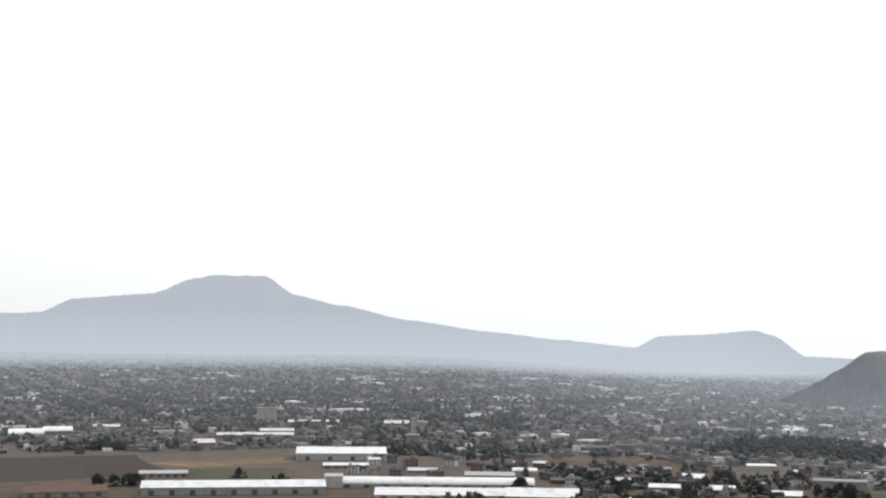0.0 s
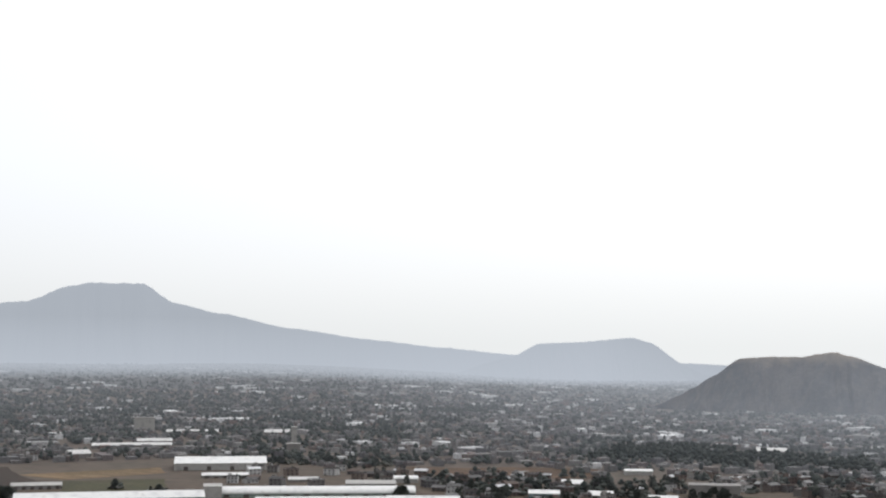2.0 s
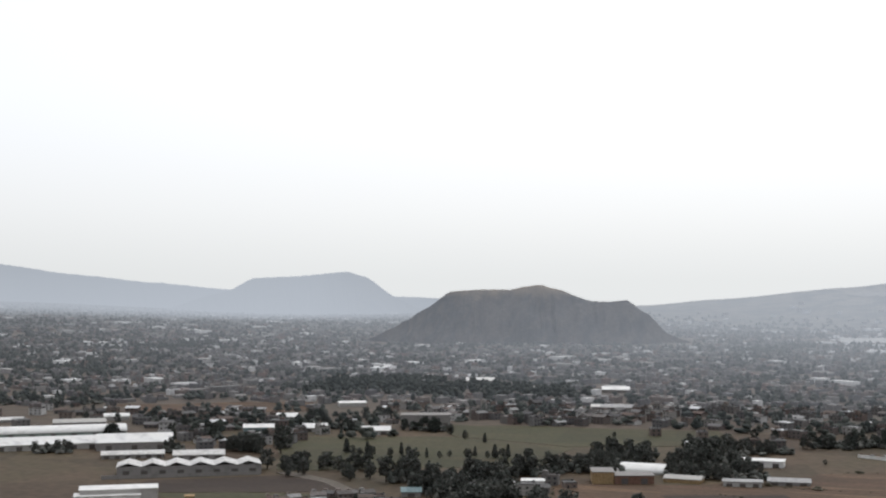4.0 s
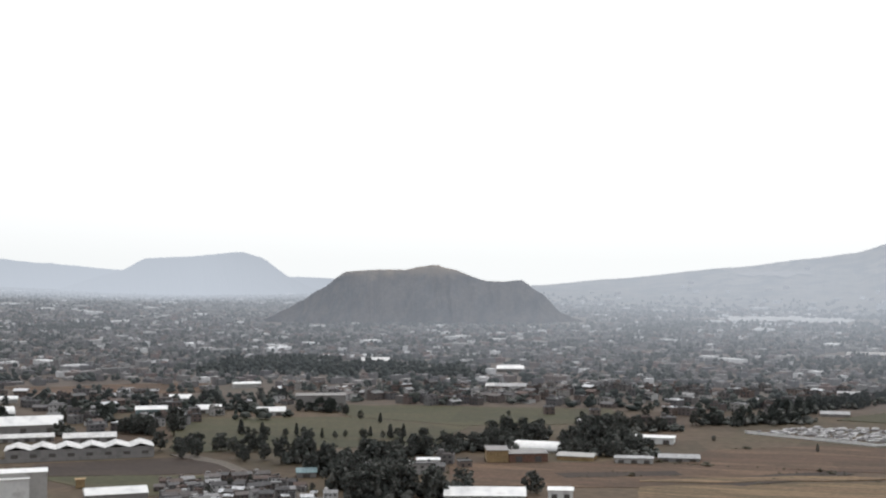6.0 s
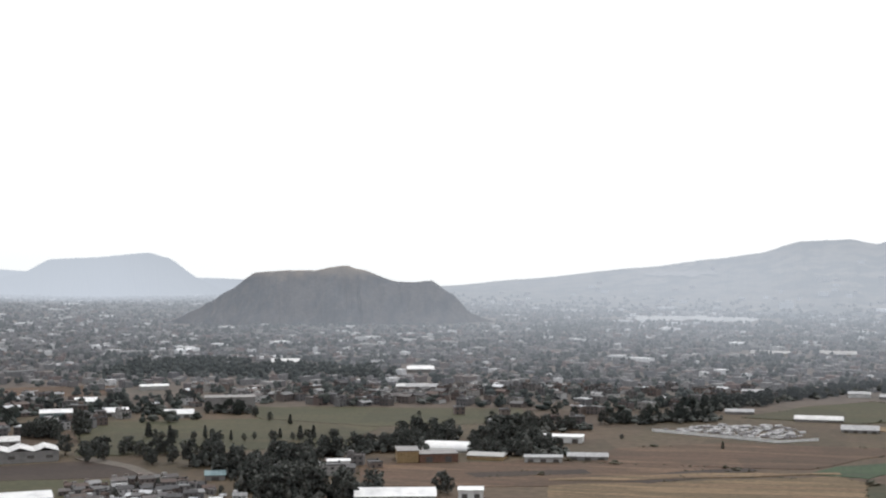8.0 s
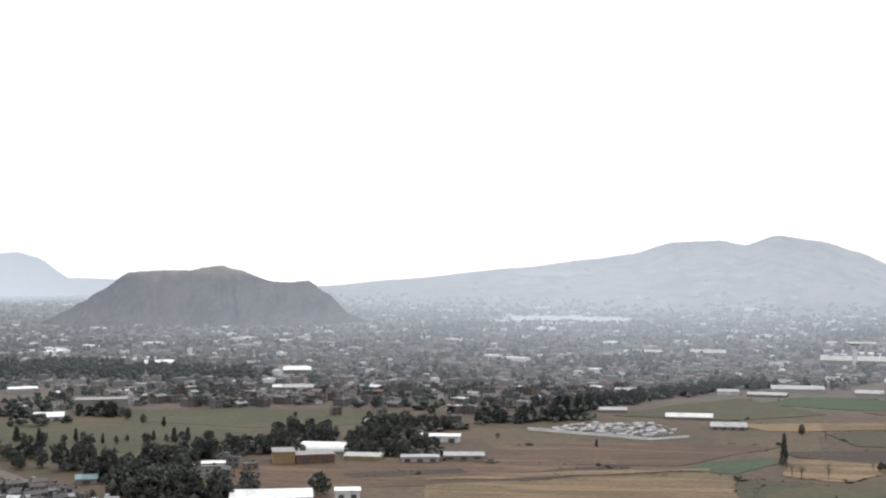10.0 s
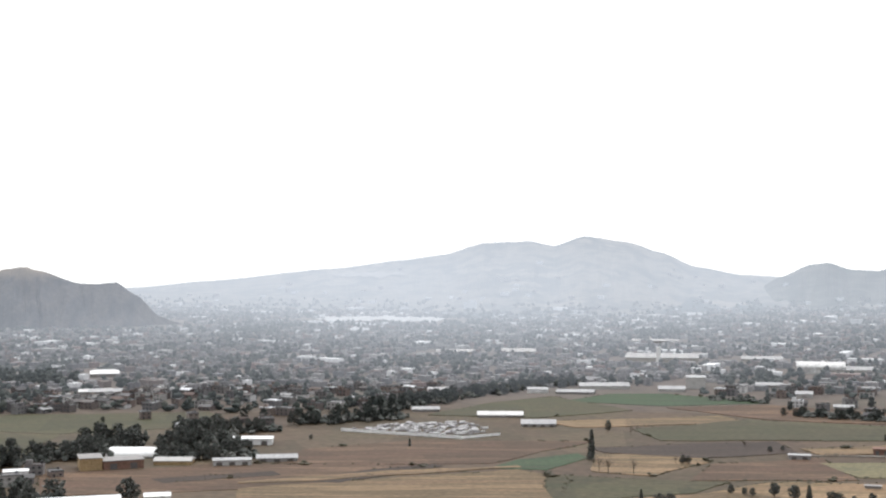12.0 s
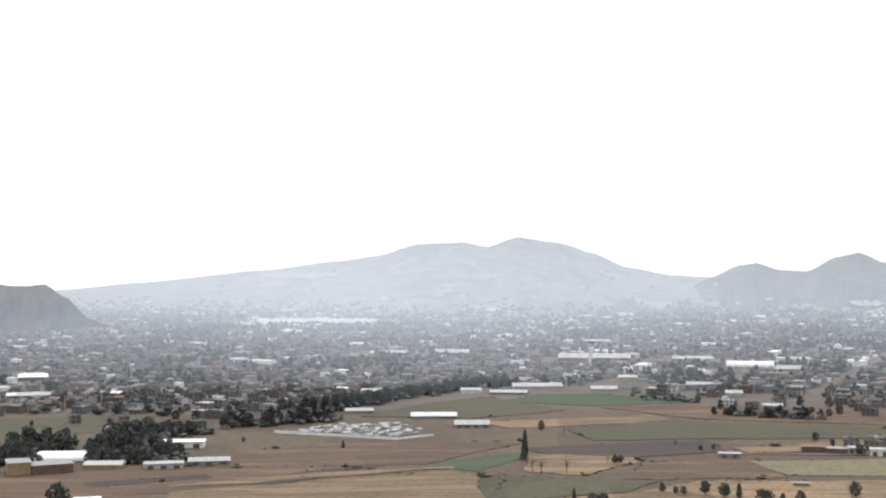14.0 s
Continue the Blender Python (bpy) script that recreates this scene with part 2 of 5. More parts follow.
def straw_top(m, colour, low, high):
    """Dry straw-coloured grass on the highest ground, with a ragged lower edge."""
    n, l = m.node_tree.nodes, m.node_tree.links
    b = n["Principled BSDF"]
    under = b.inputs["Base Color"].links[0].from_socket
    geo, axes, tx = n.new("ShaderNodeNewGeometry"), n.new("ShaderNodeSeparateXYZ"), n.new("ShaderNodeTexNoise")
    l.new(geo.outputs["Position"], axes.inputs[0])
    l.new(geo.outputs["Position"], tx.inputs["Vector"])
    tx.inputs["Scale"].default_value, tx.inputs["Detail"].default_value = 0.03, 6.0
    shift = n.new("ShaderNodeMath")
    shift.operation, shift.inputs[1].default_value = "MULTIPLY_ADD", 44.0
    l.new(tx.outputs["Fac"], shift.inputs[0])
    l.new(axes.outputs["Z"], shift.inputs[2])
    mr = n.new("ShaderNodeMapRange")
    for key, v in (("From Min", low + 22), ("From Max", high + 22), ("To Min", 0.0), ("To Max", 0.85)):
        mr.inputs[key].default_value = v
    l.new(shift.outputs[0], mr.inputs["Value"])
    mix = n.new("ShaderNodeMix")
    mix.data_type = "RGBA"
    l.new(mr.outputs[0], mix.inputs["Factor"])
    l.new(under, mix.inputs[6])
    mix.inputs[7].default_value = (*colour, 1)
    l.new(mix.outputs[2], b.inputs["Base Color"])


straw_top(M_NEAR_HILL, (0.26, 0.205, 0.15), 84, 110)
# Slopes, quarries and hillside walls have haze mixed into them as glow.
M_MID_HILL = surface("hazy_slope", [(0.10, 0.108, 0.11), (0.125, 0.13, 0.128)], 150, haze_glow=1.25)
M_FAR_HILL = surface("far_mountain_in_haze", [(0.095, 0.102, 0.105), (0.11, 0.117, 0.118)], 260, haze_glow=1.4)
M_BIG_HILL = surface("wooded_mountain_in_haze", [(0.014, 0.022, 0.024), (0.055, 0.056, 0.05), (0.15, 0.132, 0.108), (0.03, 0.037, 0.037), (0.19, 0.165, 0.135), (0.045, 0.05, 0.045)], 190, fine=24, haze_glow=1.0, stretch=(0.8, 0.8, 1.6))
M_WOOD_PATCH = surface("far_wood_in_haze", [(0.015, 0.025, 0.028), (0.04, 0.048, 0.048)], 40, fine=9, haze_glow=1.0)
M_WOODED = surface("wooded_hill_in_haze", [(0.02, 0.03, 0.03), (0.055, 0.06, 0.056), (0.12, 0.115, 0.10)], 70, fine=11, haze_glow=0.85)
M_HILLSIDE = surface("hillside_white", [(0.40, 0.40, 0.40), (0.48, 0.48, 0.47)], 6, fine=2, haze_glow=1.0)
M_QUARRY = surface("quarry_face", [(0.16, 0.16, 0.155), (0.30, 0.295, 0.28), (0.42, 0.41, 0.40), (0.2, 0.2, 0.19)], 22, fine=6, stretch=(0.5, 1, 1), haze_glow=1.0)
M_QUARRY_DULL = surface("bare_earth_slope", [(0.16, 0.15, 0.14), (0.24, 0.22, 0.20)], 30, fine=8, haze_glow=1.0)


# ---- building blocks ----
def part(name, bm, mat, parent=None, label=""):
    me = bpy.data.meshes.new(name)
    bm.to_mesh(me)
    bm.free()
    me.materials.append(mat)
    ob = new(name, me)
    ob.parent = parent
    if label:
        tagged(ob, label)
    return ob


def box(bm, x0, y0, z0, x1, y1, z1):
    v = [bm.verts.new(c) for c in ((x0, y0, z0), (x1, y0, z0), (x1, y1, z0), (x0, y1, z0), (x0, y0, z1), (x1, y0, z1), (x1, y1, z1), (x0, y1, z1))]
    for f in ((3, 2, 1, 0), (4, 5, 6, 7), (0, 1, 5, 4), (1, 2, 6, 5), (2, 3, 7, 6), (3, 0, 4, 7)):
        bm.faces.new([v[i] for i in f])


def boxed(*dims):
    bm = bmesh.new()
    box(bm, *dims)
    return bm


def empty(name, m):
    ob = new(name)
    ob.empty_display_size = 1.0
    ob.matrix_world = m
    return ob


def facing(x, y, turn=0.0, z=0.0):
    """A pose on the plain whose -y side faces the hilltop, turned by so many degrees."""
    return pose(x, y, z, 0, 0, math.degrees(math.atan2(-x, y)) + turn)


def mesh_object(name, verts, faces, mat, smooth=False):
    me = bpy.data.meshes.new(name)
    me.from_pydata(verts, [], faces)
    me.materials.append(mat)
    me.update()
    if smooth:
        me.polygons.foreach_set("use_smooth", [True] * len(me.polygons))
    return new(name, me)


# ---- the ground: one sheet, with the hill under the camera ----
def rise(d, az):
    """Lifts the plain gently towards the far mountain, so that its edge fits the camera's view."""
    u = min(1.0, max(0.0, (-30.0 - az) / 16.0))
    return 46.0 * u * u * (3 - 2 * u) * max(0.0, (d - 2600.0) / 2100.0) ** 1.5


def ground_height(r, az=0.0):
    return max(0.0, (EYE - 1.7) * (1 - r / 300.0)) + rise(r, az)


def build_ground():
    rings = [0.0, 40, 90, 150, 220, 300, 360, 420, 560, 750, 1000, 1400, 1900, 2600] + [2600 + 120 * k for k in range(1, 20)] + [4960]
    n = 180
    verts, faces = [(0, 0, ground_height(0))], []
    for r in rings[1:]:
        for k in range(n):
            a = 2 * math.pi * k / n
            verts.append((r * math.sin(a), r * math.cos(a), ground_height(r, (math.degrees(a) + 180) % 360 - 180)))
    for k in range(n):
        faces.append((0, 1 + (k + 1) % n, 1 + k))
    for i in range(len(rings) - 2):
        for k in range(n):
            a, b = 1 + i * n + k, 1 + i * n + (k + 1) % n
            faces.append((a, b, b + n, a + n))
    ob = mesh_object("ground", verts, faces, M_GROUND)
    tagged(ob, "dry earth-brown valley plain below the hilltop", "ground", kind="structure")


build_ground()


# ---- hills: each a crest line with a front and a back slope ----
def smooth_at(pts, a):
    if a <= pts[0][0]:
        return pts[0][1]
    for (a0, e0), (a1, e1) in zip(pts, pts[1:]):
        if a <= a1:
            u = (a - a0) / (a1 - a0)
            return e0 + (e1 - e0) * (0.5 * u + 0.5 * u * u * (3 - 2 * u))
    return pts[-1][1]


SLOPES = []


def build_hill(name, crest, dist, run, mat, label, cols=160, rows_=26, rough=0.06, power=1.0, fixed=0.0, seed=0.0, back=0.6, gully=0.0, bristle=0.0):
    """crest: directions (degrees) and elevations of the skyline at the distance dist; run: metres of slope per metre of height."""
    if fixed:
        SLOPES.append((crest, dist, run, power, fixed))
    verts, faces = [], []
    a0, a1 = crest[0][0], crest[-1][0]
    for i in range(cols + 1):
        az = a0 + (a1 - a0) * i / cols
        top = max(0.0, EYE + dist * math.tan(radians(smooth_at(crest, az))))
        top += top * 0.005 * noise.noise((az * 3.1, seed, 0)) + top * 0.005 * noise.noise((az * 9.0, seed, 4))
        top += bristle * (noise.noise((az * 13, seed, 2)) + 0.7 * noise.noise((az * 31, seed, 8))) * min(1.0, top / 40)
        length = fixed + run * top
        for j in range(rows_ + 1):
            s = j / (rows_ * 0.7)
            if s <= 1:
                d, z = dist - length * (1 - s), top * (s ** power)
            else:
                u = (s - 1) / (1 / 0.7 - 1)
                d, z = dist + length * back * u, top * (1 - u * u)
            x, y = d * math.sin(radians(az)), d * math.cos(radians(az))
            bend = 4 * min(s, 1) * (1 - min(s, 1))
            size = top * rough * bend
            z += size * (noise.noise((x / 68, y / 68, seed)) + 0.6 * noise.noise((x / 25, y / 25, seed + 3)))
            if gully:
                cut = az * 1.7 + 0.5 * noise.noise((az * 0.8, s * 1.5, seed))
                z -= top * gully * bend * (1 - min(1.0, 2.2 * abs(noise.noise((cut, 0.6 * s, seed + 5)) + 0.25 * noise.noise((cut * 2.7, s, seed)))))
            verts.append((x, y, max(z, rise(d, az) - 1.0) - (1.0 if j in (0, rows_) else 0)))
    w = rows_ + 1
    for i in range(cols):
        for j in range(rows_):
            k = i * w + j
            faces.append((k, k + w, k + w + 1, k + 1))
    ob = mesh_object(name, verts, faces, mat, smooth=True)
    return tagged(ob, label, "hill", kind="structure")


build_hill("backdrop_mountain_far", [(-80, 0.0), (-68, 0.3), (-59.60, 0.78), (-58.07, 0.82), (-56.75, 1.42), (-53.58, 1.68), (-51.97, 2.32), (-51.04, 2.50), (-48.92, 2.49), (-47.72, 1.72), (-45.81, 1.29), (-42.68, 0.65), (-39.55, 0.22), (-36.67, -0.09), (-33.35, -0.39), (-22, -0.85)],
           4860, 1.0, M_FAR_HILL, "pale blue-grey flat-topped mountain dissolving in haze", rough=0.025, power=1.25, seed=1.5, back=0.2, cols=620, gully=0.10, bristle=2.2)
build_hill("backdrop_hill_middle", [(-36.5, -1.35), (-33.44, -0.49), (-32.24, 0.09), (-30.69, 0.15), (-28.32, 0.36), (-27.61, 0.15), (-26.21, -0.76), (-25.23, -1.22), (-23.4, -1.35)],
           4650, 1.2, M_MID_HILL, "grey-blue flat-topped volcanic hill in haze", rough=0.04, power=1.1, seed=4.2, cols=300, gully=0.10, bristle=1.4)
# Crater hill; its haze is emission in the material.
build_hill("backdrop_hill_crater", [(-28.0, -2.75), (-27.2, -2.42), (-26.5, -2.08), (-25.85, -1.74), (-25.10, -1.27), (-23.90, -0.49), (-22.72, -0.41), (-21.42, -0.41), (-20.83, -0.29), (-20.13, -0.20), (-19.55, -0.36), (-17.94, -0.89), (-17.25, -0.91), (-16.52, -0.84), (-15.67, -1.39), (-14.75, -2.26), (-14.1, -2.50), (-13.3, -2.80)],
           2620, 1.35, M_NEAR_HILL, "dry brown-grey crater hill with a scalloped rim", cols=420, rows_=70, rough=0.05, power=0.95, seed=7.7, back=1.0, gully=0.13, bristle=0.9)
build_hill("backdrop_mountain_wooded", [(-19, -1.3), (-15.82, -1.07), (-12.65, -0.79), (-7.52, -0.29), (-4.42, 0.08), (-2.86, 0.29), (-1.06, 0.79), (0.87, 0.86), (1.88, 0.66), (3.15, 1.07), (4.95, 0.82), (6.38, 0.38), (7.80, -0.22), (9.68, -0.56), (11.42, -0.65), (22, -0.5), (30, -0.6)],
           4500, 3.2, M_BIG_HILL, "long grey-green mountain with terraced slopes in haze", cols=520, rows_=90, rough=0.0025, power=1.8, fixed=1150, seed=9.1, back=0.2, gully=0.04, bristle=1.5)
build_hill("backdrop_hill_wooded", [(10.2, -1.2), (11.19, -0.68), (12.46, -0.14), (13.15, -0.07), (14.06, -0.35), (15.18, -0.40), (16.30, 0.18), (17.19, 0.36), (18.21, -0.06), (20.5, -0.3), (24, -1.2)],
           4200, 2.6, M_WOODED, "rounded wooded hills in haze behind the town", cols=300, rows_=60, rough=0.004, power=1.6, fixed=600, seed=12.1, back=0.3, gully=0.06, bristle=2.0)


# ---- fields, tracks ----
FIELD_COUNT, SHRUBS, SCRUB, margin = [0], [], [], random.Random(77)


def field(label, mat, *corners, name="field"):
    FIELD_COUNT[0] += 1
    z = 0.08 + 0.012 * FIELD_COUNT[0]
    pts = []
    n = len(corners) // 2
    for i in range(n):
        a, b = Vector(corners[2 * i:2 * i + 2]), Vector(corners[(2 * i + 2) % (2 * n):(2 * i + 2) % (2 * n) + 2])
        for k in range(8):
            p = a.lerp(b, k / 8)
            wob = 0.0 if k == 0 else (b - a).length * 0.05 * noise.noise((p.x * 0.02, p.y * 0.02, FIELD_COUNT[0]))
            side = Vector((-(b - a).y, (b - a).x)).normalized()
            pts.append(p + side * wob)
    bm = bmesh.new()
    top = [bm.verts.new((p.x, p.y, z)) for p in pts]
    low = [bm.verts.new((p.x, p.y, -0.2)) for p in pts]
    f = bm.faces.new(top)
    m = len(pts)
    for i in range(m):
        bm.faces.new((top[i], low[i], low[(i + 1) % m], top[(i + 1) % m]))
    bmesh.ops.triangulate(bm, faces=[f])
    bmesh.ops.recalc_face_normals(bm, faces=bm.faces)
    ob = part(name, bm, mat)
    if name == "field" and corners[0] > -300:
        for i in range(0, len(pts), 1):
            a, b = pts[i], pts[(i + 1) % m]
            lush = max(0.0, noise.noise((a.x / 45, a.y / 45, 9.0)) + 0.12)
            for k in range(int((b - a).length / 2.2 * min(1.0, 2.0 * lush))):
                p = a.lerp(b, margin.random())
                tall = margin.uniform(0.35, 0.9) if margin.random() < 0.96 else margin.uniform(1.4, 2.6)
                SCRUB.append((p.x + margin.uniform(-1, 1), p.y + margin.uniform(-3, 3), 0.0, tall * margin.uniform(1.5, 4.5), tall))
    return tagged(ob, label, "field" if name == "field" else "track", kind="structure")


field("ploughed brown field beside the warehouses", M_DARKSOIL, -1182.1, 663.0, -1110.5, 803.6, -944.1, 718.7, -982.6, 551.8)
field("pale stubble strip beside the workshops", M_TAN, -1036.1, 762.6, -994.8, 893.2, -947.6, 858.1, -969.3, 756.3)
field("dull green meadow behind the long halls", M_OLIVE, -961.3, 750.1, -907.8, 822.2, -833.7, 756.5, -884.5, 690.5)
field("narrow brown field between the house rows", M_BROWN, -822.0, 1049.3, -662.6, 1158.7, -611.8, 1070.0, -749.3, 1006.7)
field("dry green pasture at the town's edge", M_OLIVE, -458.8, 1019.2, -241.2, 1067.4, -213.7, 973.7, -316.5, 921.7, -416.0, 945.1)
field("grassy meadow with young trees", M_OLIVE, -538.0, 884.8, -414.5, 941.7, -310.5, 916.9, -302.5, 813.6, -446.2, 733.9)
field("dark ploughed plot beside the road", M_DARKSOIL, -492.4, 660.2, -425.0, 718.5, -350.6, 678.6, -466.7, 625.8)
field("dry grass plot beside the dirt road", M_OLIVE, -464.3, 622.5, -351.7, 674.0, -299.9, 637.8, -388.0, 584.4)
field("wide brown ploughed field", M_BROWN, -266.5, 751.4, -161.8, 795.0, -48.3, 792.8, -109.0, 711.4, -240.0, 676.9)
field("reddish brown fallow field", M_BROWN, -141.0, 790.3, -131.1, 856.0, -62.5, 902.9, 54.8, 900.2, -8.5, 800.8, -48.4, 795.0)
field("straw-coloured stubble field", M_TAN, -143.5, 705.0, 4.8, 778.8, 35.7, 741.9, 20.6, 657.0, -134.3, 659.6)
field("freshly ploughed dark strip in the brown field", M_DARKSOIL, -198.9, 734.9, -134.9, 764.9, -128.3, 750.8, -187.3, 719.9)
field("freshly ploughed dark strip beside the stubble", M_DARKSOIL, -124.1, 729.7, -73.5, 778.2, -45.1, 794.9, -38.8, 788.2, -92.9, 725.5)
field("bright green young crop", M_GREEN, -13.2, 781.3, 5.1, 816.5, 42.5, 844.7, 48.3, 822.7, 21.1, 774.3)
field("tan dry field round the bare trees", M_TAN, 52.6, 837.0, 105.3, 850.9, 120.9, 811.8, 77.7, 756.8, 46.9, 771.7)
field("olive dry grass field", M_OLIVE, 20.6, 757.9, 118.9, 736.5, 95.5, 700.8, 21.1, 672.5)
field("tan stubble field behind the tree row", M_TAN, 21.0, 669.3, 95.0, 697.4, 140.4, 736.1, 264.5, 737.6, 234.3, 653.5, 20.6, 657.0)
field("red-brown ploughed field", M_BROWN, 119.5, 802.7, 189.6, 829.3, 189.5, 746.7, 97.8, 740.7)
field("yellowish flowering field", M_YELLOW, 183.1, 808.3, 293.3, 817.6, 268.7, 749.2, 193.1, 754.6)
field("pale stubble strip beside the ruins", M_TAN, 184.3, 869.9, 243.9, 887.5, 322.8, 899.8, 306.4, 854.2, 192.4, 841.5)
field("green crop field below the factories", M_GREEN, 41.3, 1155.2, 90.0, 1223.0, 141.7, 1226.6, 218.9, 1145.4, 129.5, 1120.9)
field("tan fallow strip", M_TAN, 23.4, 1012.5, 161.5, 1053.8, 179.3, 1005.0, 47.0, 974.0)
field("dark brown ploughed field with scrub edge", M_DARKSOIL, 49.3, 870.2, 176.2, 903.1, 179.9, 849.3, 112.6, 826.1, 58.6, 846.8)
field("dull green grass field", M_OLIVE, 87.2, 966.4, 178.9, 1026.7, 344.6, 960.1, 327.0, 911.2, 100.6, 904.9)
field("dun grass field behind the walled yard", M_OLIVE, -63.8, 1048.2, -12.0, 1147.5, 37.9, 1198.9, 98.2, 1087.6, 19.5, 1030.9)
field("brown field beyond the factories", M_BROWN, 128.0, 1107.9, 216.3, 1131.8, 369.4, 1029.2, 349.2, 973.2, 196.0, 1026.3)
field("pale dirt road through the village", M_TRACK, -438.5, 721.1, -431.2, 728.9, -392.3, 708.5, -341.6, 661.1, -290.0, 616.7, -288.5, 603.8, -342.4, 652.8, -391.5, 697.0, name="track")
field("narrow dry grass field track", M_TAN, -72.5, 767.8, 4.9, 791.7, 6.9, 785.2, -111.8, 729.5, -146.8, 721.0, -147.9, 726.5, name="track")
field("pale field path between the plots", M_TRACK, 181.9, 841.7, 300.2, 836.7, 297.5, 829.4, 180.3, 834.3, name="track")


# ---- long buildings ----
def hall(name, label, x, y, w, h, depth, roof="gable", wall=None, cover=None, turn=0.0, rise=0.25, eave=0.5, doors=0, category="building", bays=1):
    """A long building whose front stands at x, y and faces the hilltop; h counts to the ridge. Roofs: flat, gable, arch, saw."""
    wall, cover, depth = wall or M_GREYWALL, cover or M_WHITE, depth * 1.4
    th = empty(name, facing(x, y, turn))
    hw = h * (1 - rise) if roof != "flat" else h - 0.3
    body = part("wall", boxed(-w / 2, 0, -0.2, w / 2, depth, hw), wall, th)
    bm = bmesh.new()
    if roof == "flat":
        box(bm, -w / 2 - eave, -eave, hw, w / 2 + eave, depth + eave, h)
    else:
        for k in range(bays):
            xa, xb = -w / 2 + w * k / bays, -w / 2 + w * (k + 1) / bays
            if roof == "gable":
                section = [(-eave, hw), (depth / 2, h), (depth + eave, hw)]
            elif roof == "arch":
                section = [(depth / 2 - (depth / 2 + eave) * math.cos(math.pi * i / 10), hw + (h - hw) * math.sin(math.pi * i / 10)) for i in range(11)]
            if roof == "saw":
                prof = [(xa - eave * (k == 0), hw), ((xa * 0.55 + xb * 0.45), h), (xb, hw)]
                up = [[bm.verts.new((px, py, pz)) for px, pz in prof] for py in (-eave, depth + eave)]
                dn = [[bm.verts.new((px, py, pz - 0.35)) for px, pz in prof] for py in (-eave, depth + eave)]
                n = len(prof)
            else:
                up = [[bm.verts.new((px, py, pz)) for py, pz in section] for px in (xa - eave * (k == 0), xb + eave * (k == bays - 1))]
                dn = [[bm.verts.new((px, py, pz - 0.3)) for py, pz in section] for px in (xa - eave * (k == 0), xb + eave * (k == bays - 1))]
                n = len(section)
            for i in range(n - 1):
                bm.faces.new((up[0][i], up[1][i], up[1][i + 1], up[0][i + 1]))
                bm.faces.new((dn[0][i + 1], dn[1][i + 1], dn[1][i], dn[0][i]))
                for q in (0, 1):
                    bm.faces.new((up[q][i], up[q][i + 1], dn[q][i + 1], dn[q][i]))
            for i in (0, n - 1):
                bm.faces.new((up[0][i], dn[0][i], dn[1][i], up[1][i]))
            if roof == "saw":
                bmesh.ops.recalc_face_normals(bm, faces=bm.faces)
                part("roof", bm, cover, th)
                bm = bmesh.new()
            else:
                for q in (0, 1):
                    bm.faces.new([bm.verts.new(v.co) for v in dn[q]])
        bmesh.ops.recalc_face_normals(bm, faces=bm.faces)
    if roof == "saw":
        bm.free()
    else:
        part("roof", bm, cover, th)
    for k in range(doors):
        cx = -w / 2 + w * (k + 0.5) / doors
        dw, dh = min(4.0, w / doors * 0.45), min(hw * 0.7, 3.6)
        part("door", boxed(cx - dw / 2, -0.12, 0, cx + dw / 2, 0.1, dh), M_DOOR, body, "dark doorway")
    return tagged(th, label, category)


# the works on the left of the valley
hall("warehouse", "large warehouse with a bright white low gable roof", -930.2, 910.5, 86.3, 10.7, 42, wall=M_CREAM, rise=0.38, doors=4)
hall("shed", "long white-roofed shed in front of the warehouse", -872.6, 859.9, 40.6, 4.5, 10, wall=M_GREYWALL, rise=0.4, doors=5)
hall("shed", "long low shed with a pale roof", -1193.0, 1028.6, 88.4, 5.8, 26, wall=M_GREYWALL, rise=0.3, doors=5, cover=M_PALE)
hall("sports_hall", "pale hall with a curved white roof", -1348.2, 828.0, 38.0, 10.7, 30, roof="arch", wall=M_CREAM, rise=0.4)
hall("sports_hall", "pale hall with a curved white roof", -1383.6, 890.8, 33.0, 8.5, 28, roof="arch", wall=M_GREYWALL, rise=0.45)
hall("shed", "cream-roofed open shed beside the meadow", -921.8, 695.4, 39.7, 5.1, 13, wall=M_GREYWALL, rise=0.35, cover=M_CREAM, doors=6)
hall("long_hall", "very long hall with a white roof and pale green wall", -786.3, 658.3, 136.6, 9.6, 20, wall=M_PALEGREEN, rise=0.40, doors=9)
hall("end_block", "cream rendered block at the end of the halls", -767.1, 742.9, 13.7, 9.2, 16, roof="flat", wall=M_CREAM, cover=M_CREAM)
hall("long_hall", "very long hall with a bright white barrel roof", -710.2, 799.3, 155.2, 7.4, 18, roof="arch", wall=M_PALEGREEN, rise=0.55, doors=10)
hall("long_hall", "very long hall with a bright white roof", -634.4, 758.4, 147.5, 8.4, 18, wall=M_CREAM, rise=0.5, turn=2, doors=12)
hall("shed", "low shed with a terracotta roof", -860.4, 561.5, 59.5, 7.3, 18, wall=M_GREYWALL, cover=M_TERRACOTTA, rise=0.5, doors=5)
hall("shed", "low shed with a terracotta roof", -900.0, 582.2, 28.9, 5.5, 12, wall=M_CREAM, cover=M_TERRACOTTA, rise=0.5)
hall("shed", "short shed with a pale roof beside the halls", -796.7, 879.6, 26.0, 3.8, 14, wall=M_GREYWALL, rise=0.4, cover=M_PALE)
hall("shed", "short shed with a pale roof beside the halls", -722.8, 881.6, 41.6, 5.6, 14, wall=M_GREYWALL, cover=M_CREAM, rise=0.4)
hall("shed", "shed with a white roof among the houses", -725.4, 932.9, 20.8, 5.3, 12, roof="arch", wall=M_CREAM, rise=0.4)
